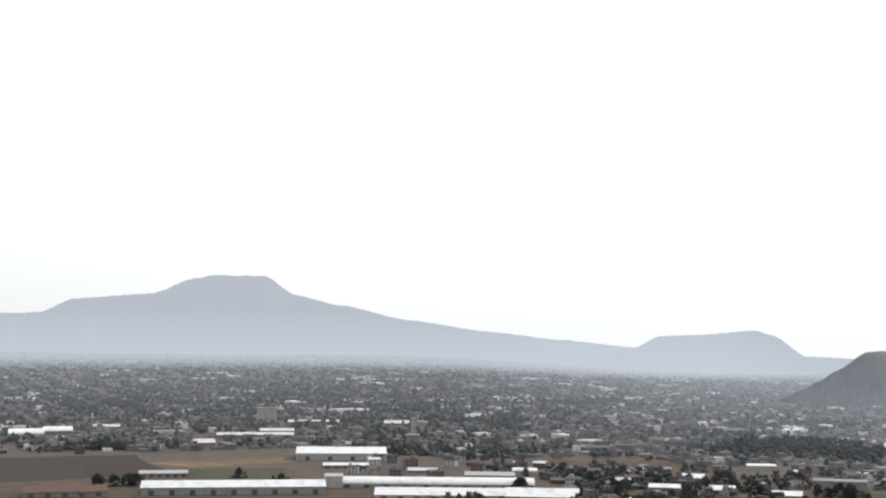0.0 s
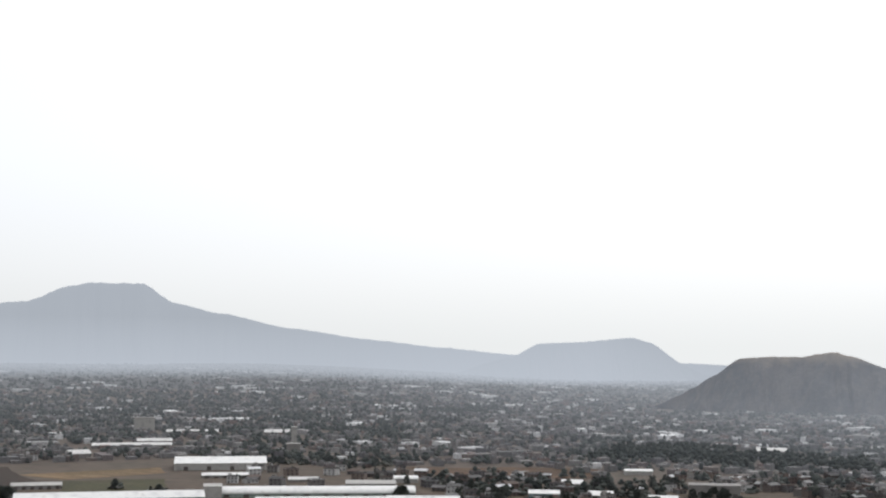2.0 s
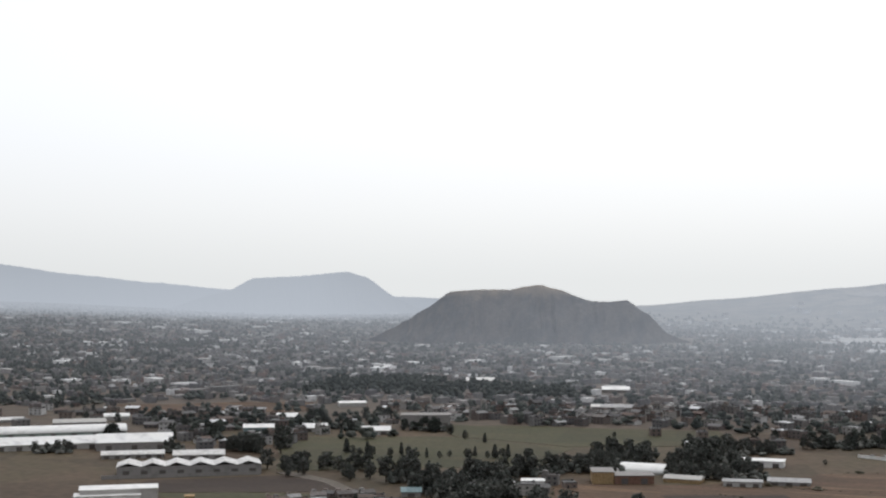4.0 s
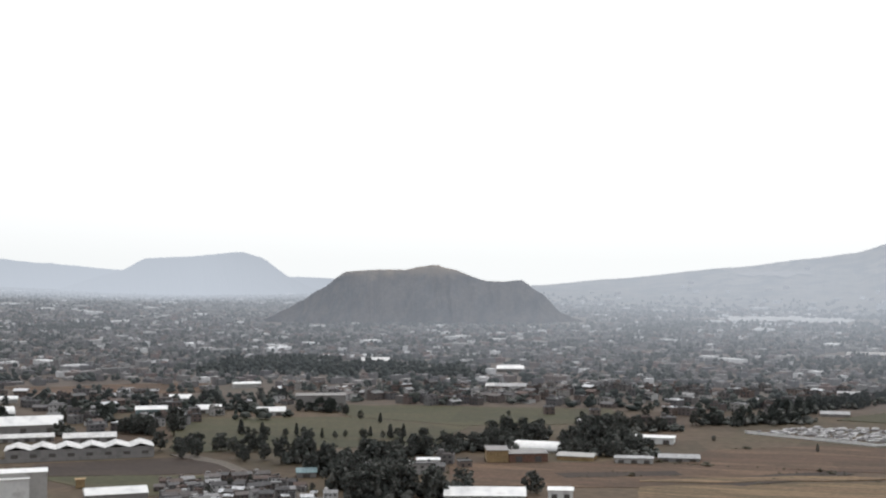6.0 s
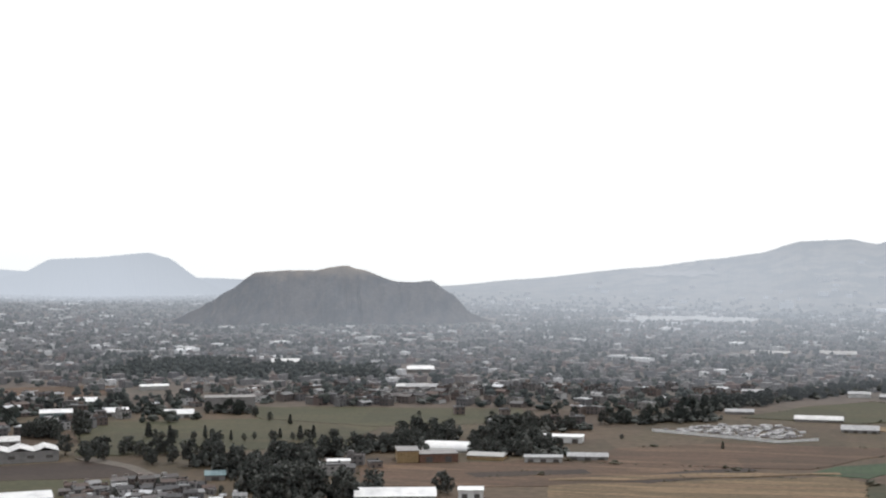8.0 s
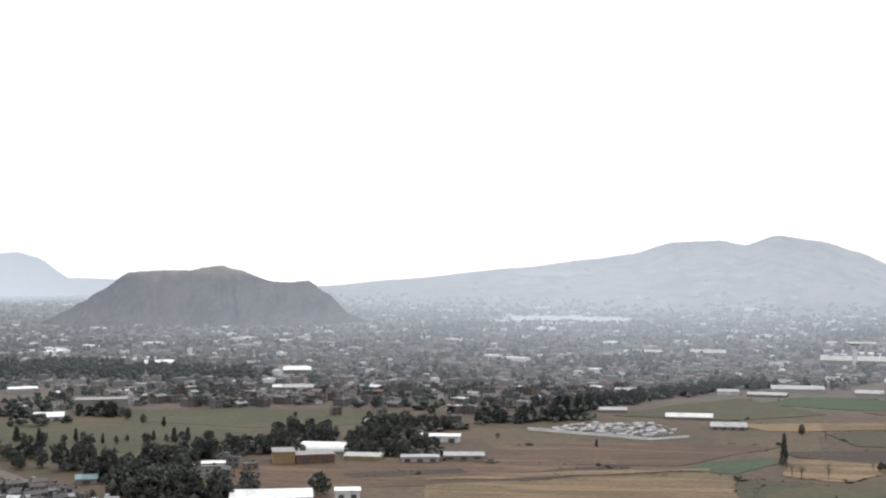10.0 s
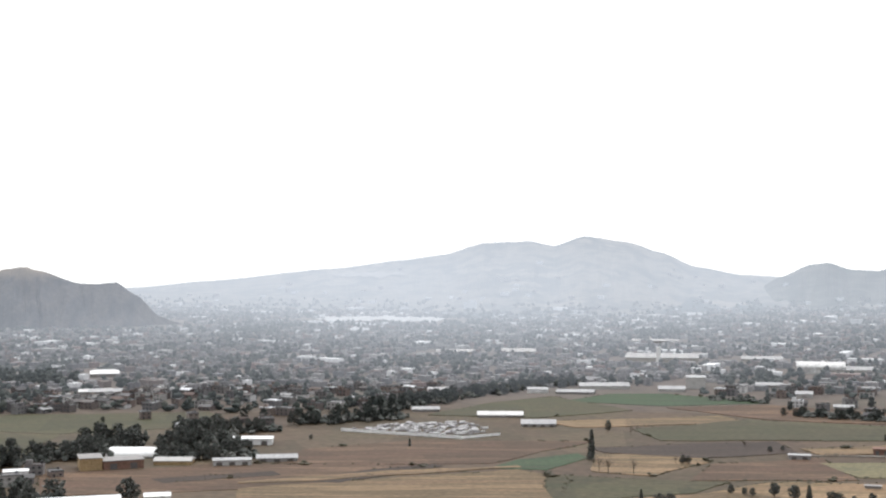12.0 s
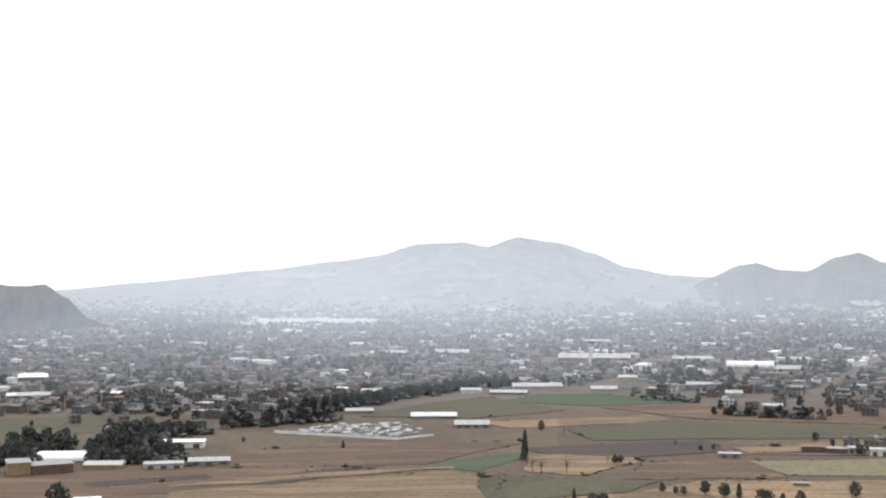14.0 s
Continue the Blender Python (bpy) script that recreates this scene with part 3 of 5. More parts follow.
hall("shed", "white long shed at the wood's edge", -601.4, 1126.8, 25.5, 5.3, 9, wall=M_CREAM, rise=0.3, turn=8)
hall("shed", "white-roofed workshop beside the meadow", -587.3, 775.4, 52.8, 10.5, 22, wall=M_GREYWALL, rise=0.45, doors=3)
hall("shed", "low white canopy shed beside the market hall", -561.1, 739.1, 41.1, 4.8, 10, wall=M_GREYWALL, rise=0.4, doors=6, cover=M_PALE)
hall("shed", "low white canopy shed beside the market hall", -517.3, 752.2, 33.7, 5.9, 12, wall=M_GREYWALL, rise=0.4, doors=4, cover=M_PALE)
hall("market_hall", "long market hall with a zigzag white roof", -481.4, 690.4, 87.2, 8.4, 16, roof="saw", wall=M_GREYWALL, cover=M_PALE, rise=0.28, bays=6, doors=8)
hall("warehouse", "white box-shaped warehouse with a flat roof", -422.4, 545.3, 37.7, 16.0, 10, roof="flat", wall=M_CREAM)
hall("warehouse", "lower white flat-roofed annex", -423.9, 538.3, 31.6, 13.6, 8, roof="flat", wall=M_WHITE)
hall("shed", "flat white-roofed shed beside the village", -377.2, 571.5, 29.9, 6.7, 12, wall=M_GREYWALL, rise=0.35, turn=5)
hall("kiosk", "small ochre yellow shed", -419.6, 601.6, 4.6, 4.5, 4, roof="flat", wall=M_OCHRE, cover=M_OCHRE)
hall("yellow_school", "ochre-walled school with a grey flat roof", -240.6, 763.8, 12.8, 7.1, 14, roof="flat", wall=M_OCHRE, cover=M_GREYWALL, turn=4)
hall("school_wing", "pale tan wing of the ochre school", -223.4, 770.1, 23.1, 5.2, 12, roof="flat", wall=M_BRICK, cover=M_GREYWALL, turn=9, doors=2)
hall("vaulted_hall", "hall with a white vaulted roof beside the ochre building", -232.1, 812.1, 28.2, 5.2, 16, roof="arch", wall=M_CREAM, rise=0.75, turn=-14)
hall("shed", "low ochre-walled shed beside the school", -199.2, 786.2, 21.9, 4.1, 9, wall=M_OCHRE, cover=M_CREAM, rise=0.4, turn=-12)
hall("white_house", "bright white flat-roofed building among trees", -170.1, 873.3, 28.8, 4.2, 10, roof="flat", wall=M_WHITE, turn=-6, doors=3)
hall("shed", "low white shed standing in the field", -163.2, 785.0, 22.4, 3.3, 8, roof="flat", wall=M_CREAM, doors=3, cover=M_DULL)
hall("shed", "low pale shed standing in the field", -139.4, 800.8, 24.2, 4.0, 9, wall=M_GREYWALL, rise=0.4, doors=3, cover=M_DULL)
hall("shed", "long white roof with round vents at the village", -205.4, 630.8, 40.0, 6.7, 16, wall=M_CREAM, rise=0.4, doors=4)
hall("white_house", "white house with a flat roof among trees", -171.9, 649.5, 12.3, 5.6, 8, roof="flat", wall=M_WHITE, doors=2)
hall("white_house", "small white house behind the trees", -271.8, 729.3, 13.1, 4.6, 7, roof="flat", wall=M_WHITE, doors=2)
hall("white_house", "small white house behind the trees", -284.2, 715.9, 11.3, 3.9, 7, roof="flat", wall=M_CREAM, doors=2)
# Made-up house shape where a small blue sign stands.
hall("grey_house", "grey house with a blue-grey roof in place of a small blue sign", -322.2, 672.3, 10.8, 5.0, 7, wall=M_GREYWALL, cover=M_TEAL, rise=0.4, doors=1)
hall("flat_house", "long flat-roofed house behind trees", -463.8, 994.6, 40.2, 10.1, 14, roof="flat", wall=M_GREYWALL, cover=M_GREYWALL, doors=5)
hall("shed", "white-roofed house at the meadow's edge", -476.2, 931.0, 21.6, 6.1, 12, wall=M_CREAM, rise=0.45, doors=2)
hall("shed", "white-roofed house at the meadow's edge", -593.6, 993.3, 17.8, 5.7, 14, wall=M_CREAM, rise=0.45, doors=2)
hall("shed", "house with a teal sheet wall", -564.8, 902.5, 23.9, 6.4, 14, wall=M_TEAL, rise=0.3, doors=2)
hall("shed", "white-roofed house at the meadow's edge", -528.8, 927.9, 19.2, 6.2, 12, wall=M_CREAM, rise=0.45, doors=2)
hall("shed", "low white shed at the edge of the field", -232.8, 959.5, 16.4, 3.7, 8, wall=M_CREAM, rise=0.4)

# the walled yard and the factories on the right
hall("shed", "long open shed with a pale roof behind the yard", -7.3, 1035.3, 34.8, 4.0, 14, wall=M_GREYWALL, rise=0.5, cover=M_PALE)
hall("shed", "pale-roofed shed beside the yard", 20.7, 978.0, 25.0, 4.5, 14, wall=M_GREYWALL, rise=0.5, doors=4, cover=M_DULL)
hall("factory", "factory shed with a pale roof", 25.4, 1230.2, 18.6, 4.6, 16, wall=M_WHITE, rise=0.3, cover=M_DULL)
hall("factory", "long low factory shed with a pale roof", 58.4, 1218.7, 33.7, 3.6, 16, wall=M_GREYWALL, rise=0.4, turn=-6, cover=M_DULL)
hall("factory", "long factory shed with a pale roof", 88.9, 1266.4, 46.7, 5.3, 22, wall=M_CREAM, rise=0.4, turn=4, cover=M_DULL)
hall("factory", "low factory shed with a pale roof", 148.3, 1242.5, 23.8, 4.7, 18, wall=M_CREAM, rise=0.4, cover=M_DULL)
hall("factory", "tall cream factory block with a white fascia", 174.6, 1275.0, 18.0, 10.7, 20, roof="flat", wall=M_CREAM, cover=M_DULL)
hall("factory", "small pale-roofed works beside the fields", 258.4, 1197.2, 14.7, 5.0, 14, wall=M_CREAM, rise=0.4, cover=M_DULL)
hall("long_hall", "long pale factory roof in the town", 180.3, 1605.4, 85.7, 9.4, 40, wall=M_CREAM, rise=0.4, cover=M_DULL)
hall("factory", "pale-roofed works in the town", 300.0, 1618.8, 48.1, 5.4, 30, wall=M_CREAM, rise=0.4, cover=M_DULL)
hall("sports_hall", "broad pale hall with a low curved roof in the town", 330.9, 1451.9, 50.0, 11.5, 26, roof="arch", wall=M_PALE, cover=M_PALE, rise=0.45)
hall("long_hall", "long low white hall beside the dome", 357.8, 1443.5, 52.9, 7.9, 18, wall=M_CREAM, rise=0.4, cover=M_DULL)
hall("factory", "long hall with a pale roof in the town", -70.6, 1732.9, 47.3, 5.8, 30, wall=M_CREAM, rise=0.4, cover=M_DULL)
hall("factory", "long hall with a pale roof in the town", 11.2, 1729.3, 43.6, 7.3, 30, wall=M_CREAM, rise=0.4, cover=M_DULL)
hall("hut", "low field hut with a flat pale roof", 174.6, 822.4, 12.8, 2.8, 5, roof="flat", wall=M_GREYWALL, doors=2, cover=M_DULL)
hall("brick_ruin", "low red brick ruin in the fields", 231.7, 843.1, 15.0, 3.9, 7, roof="flat", wall=M_BRICK, cover=M_BRICK, doors=3)
hall("brick_ruin", "low red brick house in the fields", 244.7, 837.9, 12.8, 3.5, 7, roof="flat", wall=M_BRICK, cover=M_GREYWALL, doors=2)
hall("white_house", "small white house in the fields", 257.3, 840.1, 10.1, 3.5, 7, roof="flat", wall=M_CREAM, doors=2, cover=M_DULL)
hall("white_house", "small white house in the fields", 268.2, 827.6, 11.6, 4.2, 7, roof="flat", wall=M_WHITE, doors=2, cover=M_DULL)
hall("shed", "low shed among the field trees", 269.0, 1099.7, 15.7, 3.7, 9, wall=M_GREYWALL, rise=0.4, cover=M_DULL)
hall("roadside_wreck", "low dark shelter beside the field path", 190.7, 718.5, 8.2, 1.8, 3, roof="flat", wall=M_GREYWALL, cover=M_GREYWALL)

hall("apartment_block", "tall pale apartment block among low houses", -1395.4, 1223.2, 27.4, 19.9, 12, roof="flat", wall=M_CREAM, cover=M_GREYWALL)
hall("tower", "slender white water tower in the town", 174.2, 1590.0, 5.4, 19.1, 4, roof="flat", wall=M_LIME, cover=M_LIME)
hall("tower", "slender pale tower above the houses", -1099.2, 1195.7, 6.5, 21.1, 5, roof="flat", wall=M_CREAM, cover=M_CREAM)
hall("apartment_block", "grey block of flats among low houses", -996.0, 1082.4, 14.7, 12.2, 12, roof="flat", wall=M_GREYWALL, cover=M_GREYWALL)
hall("shed", "shed with a dull sheet roof among the houses", -1133.0, 908.4, 21.7, 8.3, 18, cover=M_PALE, rise=0.4, turn=12)
hall("shed", "shed with a pale sheet roof among the houses", -1229.7, 1094.4, 40.6, 6.1, 18, cover=M_PALE, rise=0.4)
hall("shed", "shed with a pale sheet roof among the houses", -1320.5, 1240.1, 67.5, 6.0, 16, cover=M_PALE, rise=0.4)
hall("shed", "shed with a pale sheet roof among the houses", -1217.8, 1292.4, 32.6, 8.1, 16, cover=M_PALE, rise=0.4)
hall("shed", "shed with a pale sheet roof among the houses", -1425.3, 986.9, 32.0, 5.6, 16, cover=M_PALE, rise=0.4)
hall("shed", "shed with a white roof among the houses", -420.4, 1378.8, 28.6, 6.4, 18, rise=0.4)
hall("shed", "shed with a pale sheet roof among the houses", -373.8, 1199.7, 29.9, 4.6, 14, cover=M_PALE, rise=0.4)
hall("shed", "shed with a pale sheet roof among the houses", -598.1, 1431.2, 32.5, 7.1, 24, cover=M_PALE, rise=0.4)
hall("shed", "shed with a white roof among the houses", -428.9, 1408.7, 19.7, 4.9, 20, rise=0.4)
hall("shed", "shed with a pale sheet roof among the houses", -425.4, 1394.2, 22.4, 6.4, 20, rise=0.4, cover=M_DULL)
hall("shed", "shed with a pale sheet roof among the houses", -363.4, 1196.0, 29.8, 5.0, 14, cover=M_DULL, rise=0.4)
hall("shed", "shed with a pale sheet roof among the houses", -61.7, 1227.7, 25.7, 4.6, 14, cover=M_DULL, rise=0.4)
hall("shed", "shed with a pale sheet roof among the houses", -67.0, 1071.8, 21.6, 3.6, 12, cover=M_DULL, rise=0.4)
hall("shed", "shed with a pale sheet roof among the houses", 244.6, 1284.2, 24.9, 4.8, 14, cover=M_DULL, rise=0.4)
hall("shed", "shed with a pale sheet roof among the houses", 212.9, 1984.6, 66.3, 5.0, 30, cover=M_DULL, rise=0.4)
hall("shed", "shed with a pale roof among the houses", 533.5, 1770.7, 14.2, 5.9, 20, rise=0.4, cover=M_DULL)


def yard_wall(label, x0, y0, x1, y1, h, mat=None, step=9.0):
    """A long boundary wall: a run of panels between piers."""
    a, b = Vector((x0, y0)), Vector((x1, y1))
    length = (b - a).length
    th = empty("boundary_wall", pose(x0, y0, 0, 0, 0, math.degrees(math.atan2(y1 - y0, x1 - x0))))
    n = max(2, round(length / step))
    for k in range(n):
        part("panel", boxed(length * k / n + 0.2, -0.15, -0.2, length * (k + 1) / n - 0.2, 0.15, h), mat or M_LIME, th)
        part("pier", boxed(length * k / n - 0.2, -0.25, -0.2, length * k / n + 0.2, 0.25, h + 0.15), mat or M_LIME, th)
    return tagged(th, label, "wall")


yard_wall("long white boundary wall of the yard", -119.1, 949.0, -32.5, 910.8, 2.0)
yard_wall("white boundary wall at the side of the yard", -32.5, 910.8, -6.6, 930.9, 1.6)
yard_wall("grey block wall along the market hall", -518.7, 652.9, -443.7, 711.6, 2.4, M_GREYWALL)


# ---- the far plain, paler with every kilometre by haze glow painted into it ----
def far_plain(name, d0, d1, mat):
    verts, faces, n, m = [], [], 60, 8
    for i in range(n + 1):
        az = -78 + 114 * i / n
        for j in range(m + 1):
            d = d0 + (d1 - d0) * j / m + (70 * noise.noise((az * 0.4, j, d0)) if 0 < j < m else 0)
            verts.append((d * math.sin(radians(az)), d * math.cos(radians(az)), rise(d, az) + 0.05 + 0.002 * max(0.0, d - 2400)))
    for i in range(n):
        for j in range(m):
            k = i * (m + 1) + j
            faces.append((k, k + m + 1, k + m + 2, k + 1))
    tagged(mesh_object(name, verts, faces, mat), "hazy far part of the valley plain", "plain", kind="structure")


far_plain("backdrop_plain_near", 1080, 3300, surface("plain_in_haze", [(0.056, 0.041, 0.029), (0.080, 0.058, 0.041), (0.062, 0.051, 0.033)], 90, fine=14, haze_glow=1.0))
far_plain("backdrop_plain_far", 3300, 4940, surface("plain_in_thick_haze", [(0.05, 0.05, 0.048), (0.08, 0.075, 0.07)], 90, fine=20, haze_glow=1.0))

# ---- pale stone blocks and huts stored in the walled yard ----
rng = random.Random(11)


def inside(px, py, poly):
    r, n = False, len(poly)
    for i in range(n):
        (xa, ya), (xb, yb) = poly[i], poly[(i + 1) % n]
        if (ya > py) != (yb > py) and px < (xb - xa) * (py - ya) / (yb - ya) + xa:
            r = not r
    return r


YARD = [(-112.6, 958.4), (-77.7, 1001.0), (-35.9, 1006.9), (-16.3, 969.0), (-19.7, 940.4), (-37.0, 928.6)]


def build_yard():
    xs, ys = [p[0] for p in YARD], [p[1] for p in YARD]
    proto = []
    for k in range(6):
        bm = bmesh.new()
        w, d, h = rng.uniform(2.0, 6.0), rng.uniform(1.5, 4.0), rng.uniform(0.3, 0.8)
        box(bm, -w / 2, -d / 2, -0.1, w / 2, d / 2, h)
        box(bm, -w / 2 - 0.15, -d / 2 - 0.15, h, w / 2 + 0.15, d / 2 + 0.15, h + 0.2)
        ob = part("tomb_block", bm, M_YARD)
        proto.append(tagged(ob, "small pale stone block in the walled yard", "stone block", "blocks in the yard"))
    used = 0
    while used < 230:
        x, y = rng.uniform(min(xs), max(xs)), rng.uniform(min(ys), max(ys))
        if not inside(x, y, YARD):
            continue
        m = facing(x, y, rng.uniform(-12, 12) + 8)
        if used < 6:
            proto[used].matrix_world = m
        else:
            copy_thing(proto[used % 6], m)
        used += 1


build_yard()

# ---- trees ----
M_CROWN = {}


def crown_mesh(kind, seed):
    r = random.Random(seed)
    verts, faces = [], []

    def clump(c, size):
        k = len(verts)
        q = Euler((r.uniform(0, 6.3), r.uniform(0, 6.3), r.uniform(0, 6.3))).to_matrix()
        for p in ((-1, -0.6, 0), (0.2, -0.9, 0.35), (1, 0.1, -0.1), (0.3, 1, 0.3), (-0.7, 0.7, -0.2)):
            verts.append(c + q @ Vector(p) * size * r.uniform(0.7, 1.2))
        faces.append((k, k + 1, k + 2))
        faces.append((k, k + 2, k + 3))
        faces.append((k, k + 3, k + 4))

    if kind == "cypress":
        for i in range(420):
            z = r.uniform(0.04, 1.0)
            rad = 0.13 * (1 - z) ** 0.7 * min(1, z * 7) + 0.012
            a, q = r.uniform(0, 6.28), rad * math.sqrt(r.uniform(0.3, 1))
            clump(Vector((q * math.cos(a), q * math.sin(a), z)), 0.045)
    elif kind == "bare":
        for i in range(120):
            z = r.uniform(0.3, 1.0)
            a, q = r.uniform(0, 6.28), 0.3 * math.sqrt(r.random()) * (1.15 - abs(z - 0.6))
            clump(Vector((q * math.cos(a), q * math.sin(a), z)), 0.018)
    else:
        wide = 0.34 if kind == "round" else 0.22
        low = 0.16 if kind == "round" else 0.24
        lobes = []
        for i in range(11):
            a = i * 2.4 + r.uniform(-0.4, 0.4)
            z = low + (0.88 - low) * (i + 0.5) / 11 + r.uniform(-0.04, 0.04)
            reach = wide * math.sin(math.pi * min(0.97, max(0.22, (z - low + 0.1) / (1.05 - low)))) * r.uniform(0.5, 0.85)
            lobes.append((Vector((reach * math.cos(a), reach * math.sin(a), z)), r.uniform(0.10, 0.17)))
        for c, rad in lobes:
            for i in range(44):
                v = Vector((r.gauss(0, 1), r.gauss(0, 1), r.gauss(0, 0.8))).normalized() * rad * r.uniform(0.55, 1.08)
                clump(c + v, r.uniform(0.028, 0.055))
    me = bpy.data.meshes.new("crown")
    me.from_pydata([tuple(v) for v in verts], [], faces)
    me.materials.append(M_TWIGS if kind == "bare" else M_TREE)
    me.update()
    return me


def trunk_mesh(kind, seed):
    r = random.Random(seed)
    bm = bmesh.new()

    def limb(a, b, r0, r1):
        d = (b - a)
        q = d.to_track_quat("Z", "Y").to_matrix()
        rings = [[bm.verts.new(c + q @ Vector((rad * math.cos(k * 1.0472), rad * math.sin(k * 1.0472), 0))) for k in range(6)] for c, rad in ((a, r0), (a.lerp(b, 0.5) + Vector((r.uniform(-0.01, 0.01), r.uniform(-0.01, 0.01), 0)), (r0 + r1) / 2), (b, r1))]
        for p, s in zip(rings, rings[1:]):
            for k in range(6):
                bm.faces.new((p[k], p[(k + 1) % 6], s[(k + 1) % 6], s[k]))

    top = 0.95 if kind == "cypress" else 0.6
    limb(Vector((0, 0, -0.03)), Vector((r.uniform(-0.02, 0.02), 0, top)), 0.028, 0.008)
    for i in range(0 if kind == "cypress" else (14 if kind == "bare" else 7)):
        z = r.uniform(0.22, 0.55)
        a = i * 2.4
        reach = r.uniform(0.12, 0.24)
        limb(Vector((0, 0, z)), Vector((reach * math.cos(a), reach * math.sin(a), z + r.uniform(0.15, 0.38))), 0.012, 0.003)
    me = bpy.data.meshes.new("trunk")
    bm.to_mesh(me)
    bm.free()
    me.materials.append(M_BARK)
    return me


TREE_SETS = {k: [(crown_mesh(k, 10 * i + j), trunk_mesh(k, 7 * i + j)) for j in range(5)] for i, k in enumerate(("round", "tall", "cypress", "bare"))}
TREE_LABEL = {"round": "dark green broad-crowned tree on the plain", "tall": "tall dark eucalyptus tree with a ragged crown", "cypress": "narrow dark cypress in the fields", "bare": "leafless grey-brown tree in the fields"}


G_WOOD, G_ROW, G_MEADOW, G_EDGE = "trees of the village wood", "trees of the field row", "young trees of the meadow", "trees at the town's edge"
FAR_TREES = []


def tree(kind, x, y, h, wide=1.0, group="trees on the plain"):
    if group == "trees at the town's edge" and math.hypot(x, y) > 1000:
        FAR_TREES.append((kind, x, y, h, wide))
        return None
    crown, trunk = rng.choice(TREE_SETS[kind])
    th = empty("tree", pose(x, y, 0, 0, 0, rng.uniform(0, 360)) @ Matrix.Diagonal((h * wide, h * wide, h, 1)))
    for nm, me in (("trunk", trunk), ("crown", crown)):
        o = new(nm, me)
        o.parent = th
    return tagged(th, TREE_LABEL[kind], "tree", group)


def tree_row(kind, x0, y0, x1, y1, n, h, spread=4.0, group="trees on the plain", wide=1.0):
    if group == G_WOOD:
        n, h = round(n * 1.15), h * 1.15
    elif group == G_EDGE:
        n = round(n * 1.3)
    spread *= 1.4
    if group in (G_WOOD, G_EDGE) and kind != "cypress":
        for k in range(n * 3):
            u = rng.random()
            SHRUBS.append((x0 + (x1 - x0) * u + rng.uniform(-1, 1) * spread, y0 + (y1 - y0) * u + rng.uniform(-1, 1) * spread, 0.0, rng.uniform(4, 8), h * rng.uniform(0.3, 0.62)))
    for k in range(n):
        u = (k + rng.uniform(0.2, 0.8)) / n
        tree(kind, x0 + (x1 - x0) * u + rng.uniform(-spread, spread), y0 + (y1 - y0) * u + rng.uniform(-spread, spread), h * rng.uniform(0.75, 1.2), wide * rng.uniform(0.9, 1.25), group)


# the big wood beside the dirt road
tree_row("tall", -356.8, 712.0, -347.7, 739.3, 6, 13, 4, G_WOOD)
tree_row("tall", -322.1, 684.8, -294.2, 716.7, 13, 13, 5, G_WOOD, 1.2)
tree_row("round", -293.1, 644.0, -259.5, 663.7, 12, 15, 6, G_WOOD, 1.1)
tree_row("round", -272.6, 619.6, -226.9, 643.1, 13, 14, 5, G_WOOD, 1.1)
tree_row("tall", -322.0, 748.6, -287.7, 783.9, 11, 10, 5, G_WOOD, 1.2)
tree_row("round", -290.2, 790.8, -250.0, 816.2, 12, 10, 5, G_WOOD, 1.1)
tree_row("round", -278.5, 833.7, -237.8, 866.1, 11, 10, 5, G_WOOD, 1.1)
tree_row("tall", -273.9, 868.1, -245.7, 887.7, 6, 11, 4, G_WOOD, 1.2)
tree_row("round", -210.1, 804.5, -161.1, 822.4, 14, 9, 6, G_WOOD, 1.1)
tree_row("tall", -213.6, 832.2, -182.6, 857.4, 10, 12, 6, G_WOOD, 1.2)
tree_row("round", -216.5, 889.1, -193.2, 906.9, 7, 12, 6, G_WOOD, 1.1)
tree_row("round", -208.1, 920.7, -169.6, 947.9, 9, 9, 6, G_WOOD, 1.1)
tree("round", -193.4, 669.4, 12, 1.2, G_WOOD)
tree("round", -189.2, 667.3, 10, 1.2, G_WOOD)
# trees beside the ploughed plot and along the meadow
tree("tall", -483.4, 800.8, 21, 1.0, G_MEADOW)
tree_row("round", -525.8, 791.6, -509.8, 810.3, 5, 11, 5, G_MEADOW)
tree_row("round", -449.5, 732.7, -422.3, 742.6, 8, 11, 6, G_MEADOW, 1.1)
tree_row("round", -421.4, 712.4, -419.7, 722.9, 2, 12, 3, G_MEADOW)
tree_row("round", -414.7, 745.4, -390.5, 759.5, 6, 10, 5, G_MEADOW, 1.1)
tree_row("round", -396.7, 716.5, -372.3, 720.6, 4, 9, 4, G_MEADOW)
tree_row("round", -441.9, 809.7, -308.7, 852.3, 18, 6.5, 5, G_MEADOW)
tree_row("cypress", -442.9, 815.6, -317.9, 855.1, 7, 8.5, 6, G_MEADOW, 1.6)
tree("round", -423.8, 954.2, 9, 1.0, G_MEADOW)
tree("round", -402.9, 934.3, 7, 1.0, G_MEADOW)
tree("cypress", -380.7, 919.8, 7, 1.8, G_MEADOW)
tree("round", -305.5, 997.5, 4, 1.3, G_MEADOW)
tree("round", -134.3, 904.0, 3.5, 1.3, G_MEADOW)
tree("cypress", -65.1, 873.1, 5, 1.6, G_MEADOW)
tree_row("round", -566.3, 989.0, -560.6, 991.1, 2, 13, 2, G_EDGE)
tree_row("round", -530.0, 957.1, -503.1, 954.1, 5, 10, 5, G_EDGE)
tree_row("round", -468.7, 975.3, -434.6, 970.8, 7, 11, 5, G_EDGE)
tree_row("round", -538.9, 1042.9, -516.4, 1041.2, 4, 12, 5, G_EDGE)
tree_row("round", -688.5, 930.3, -582.0, 868.7, 7, 11, 6, G_EDGE)
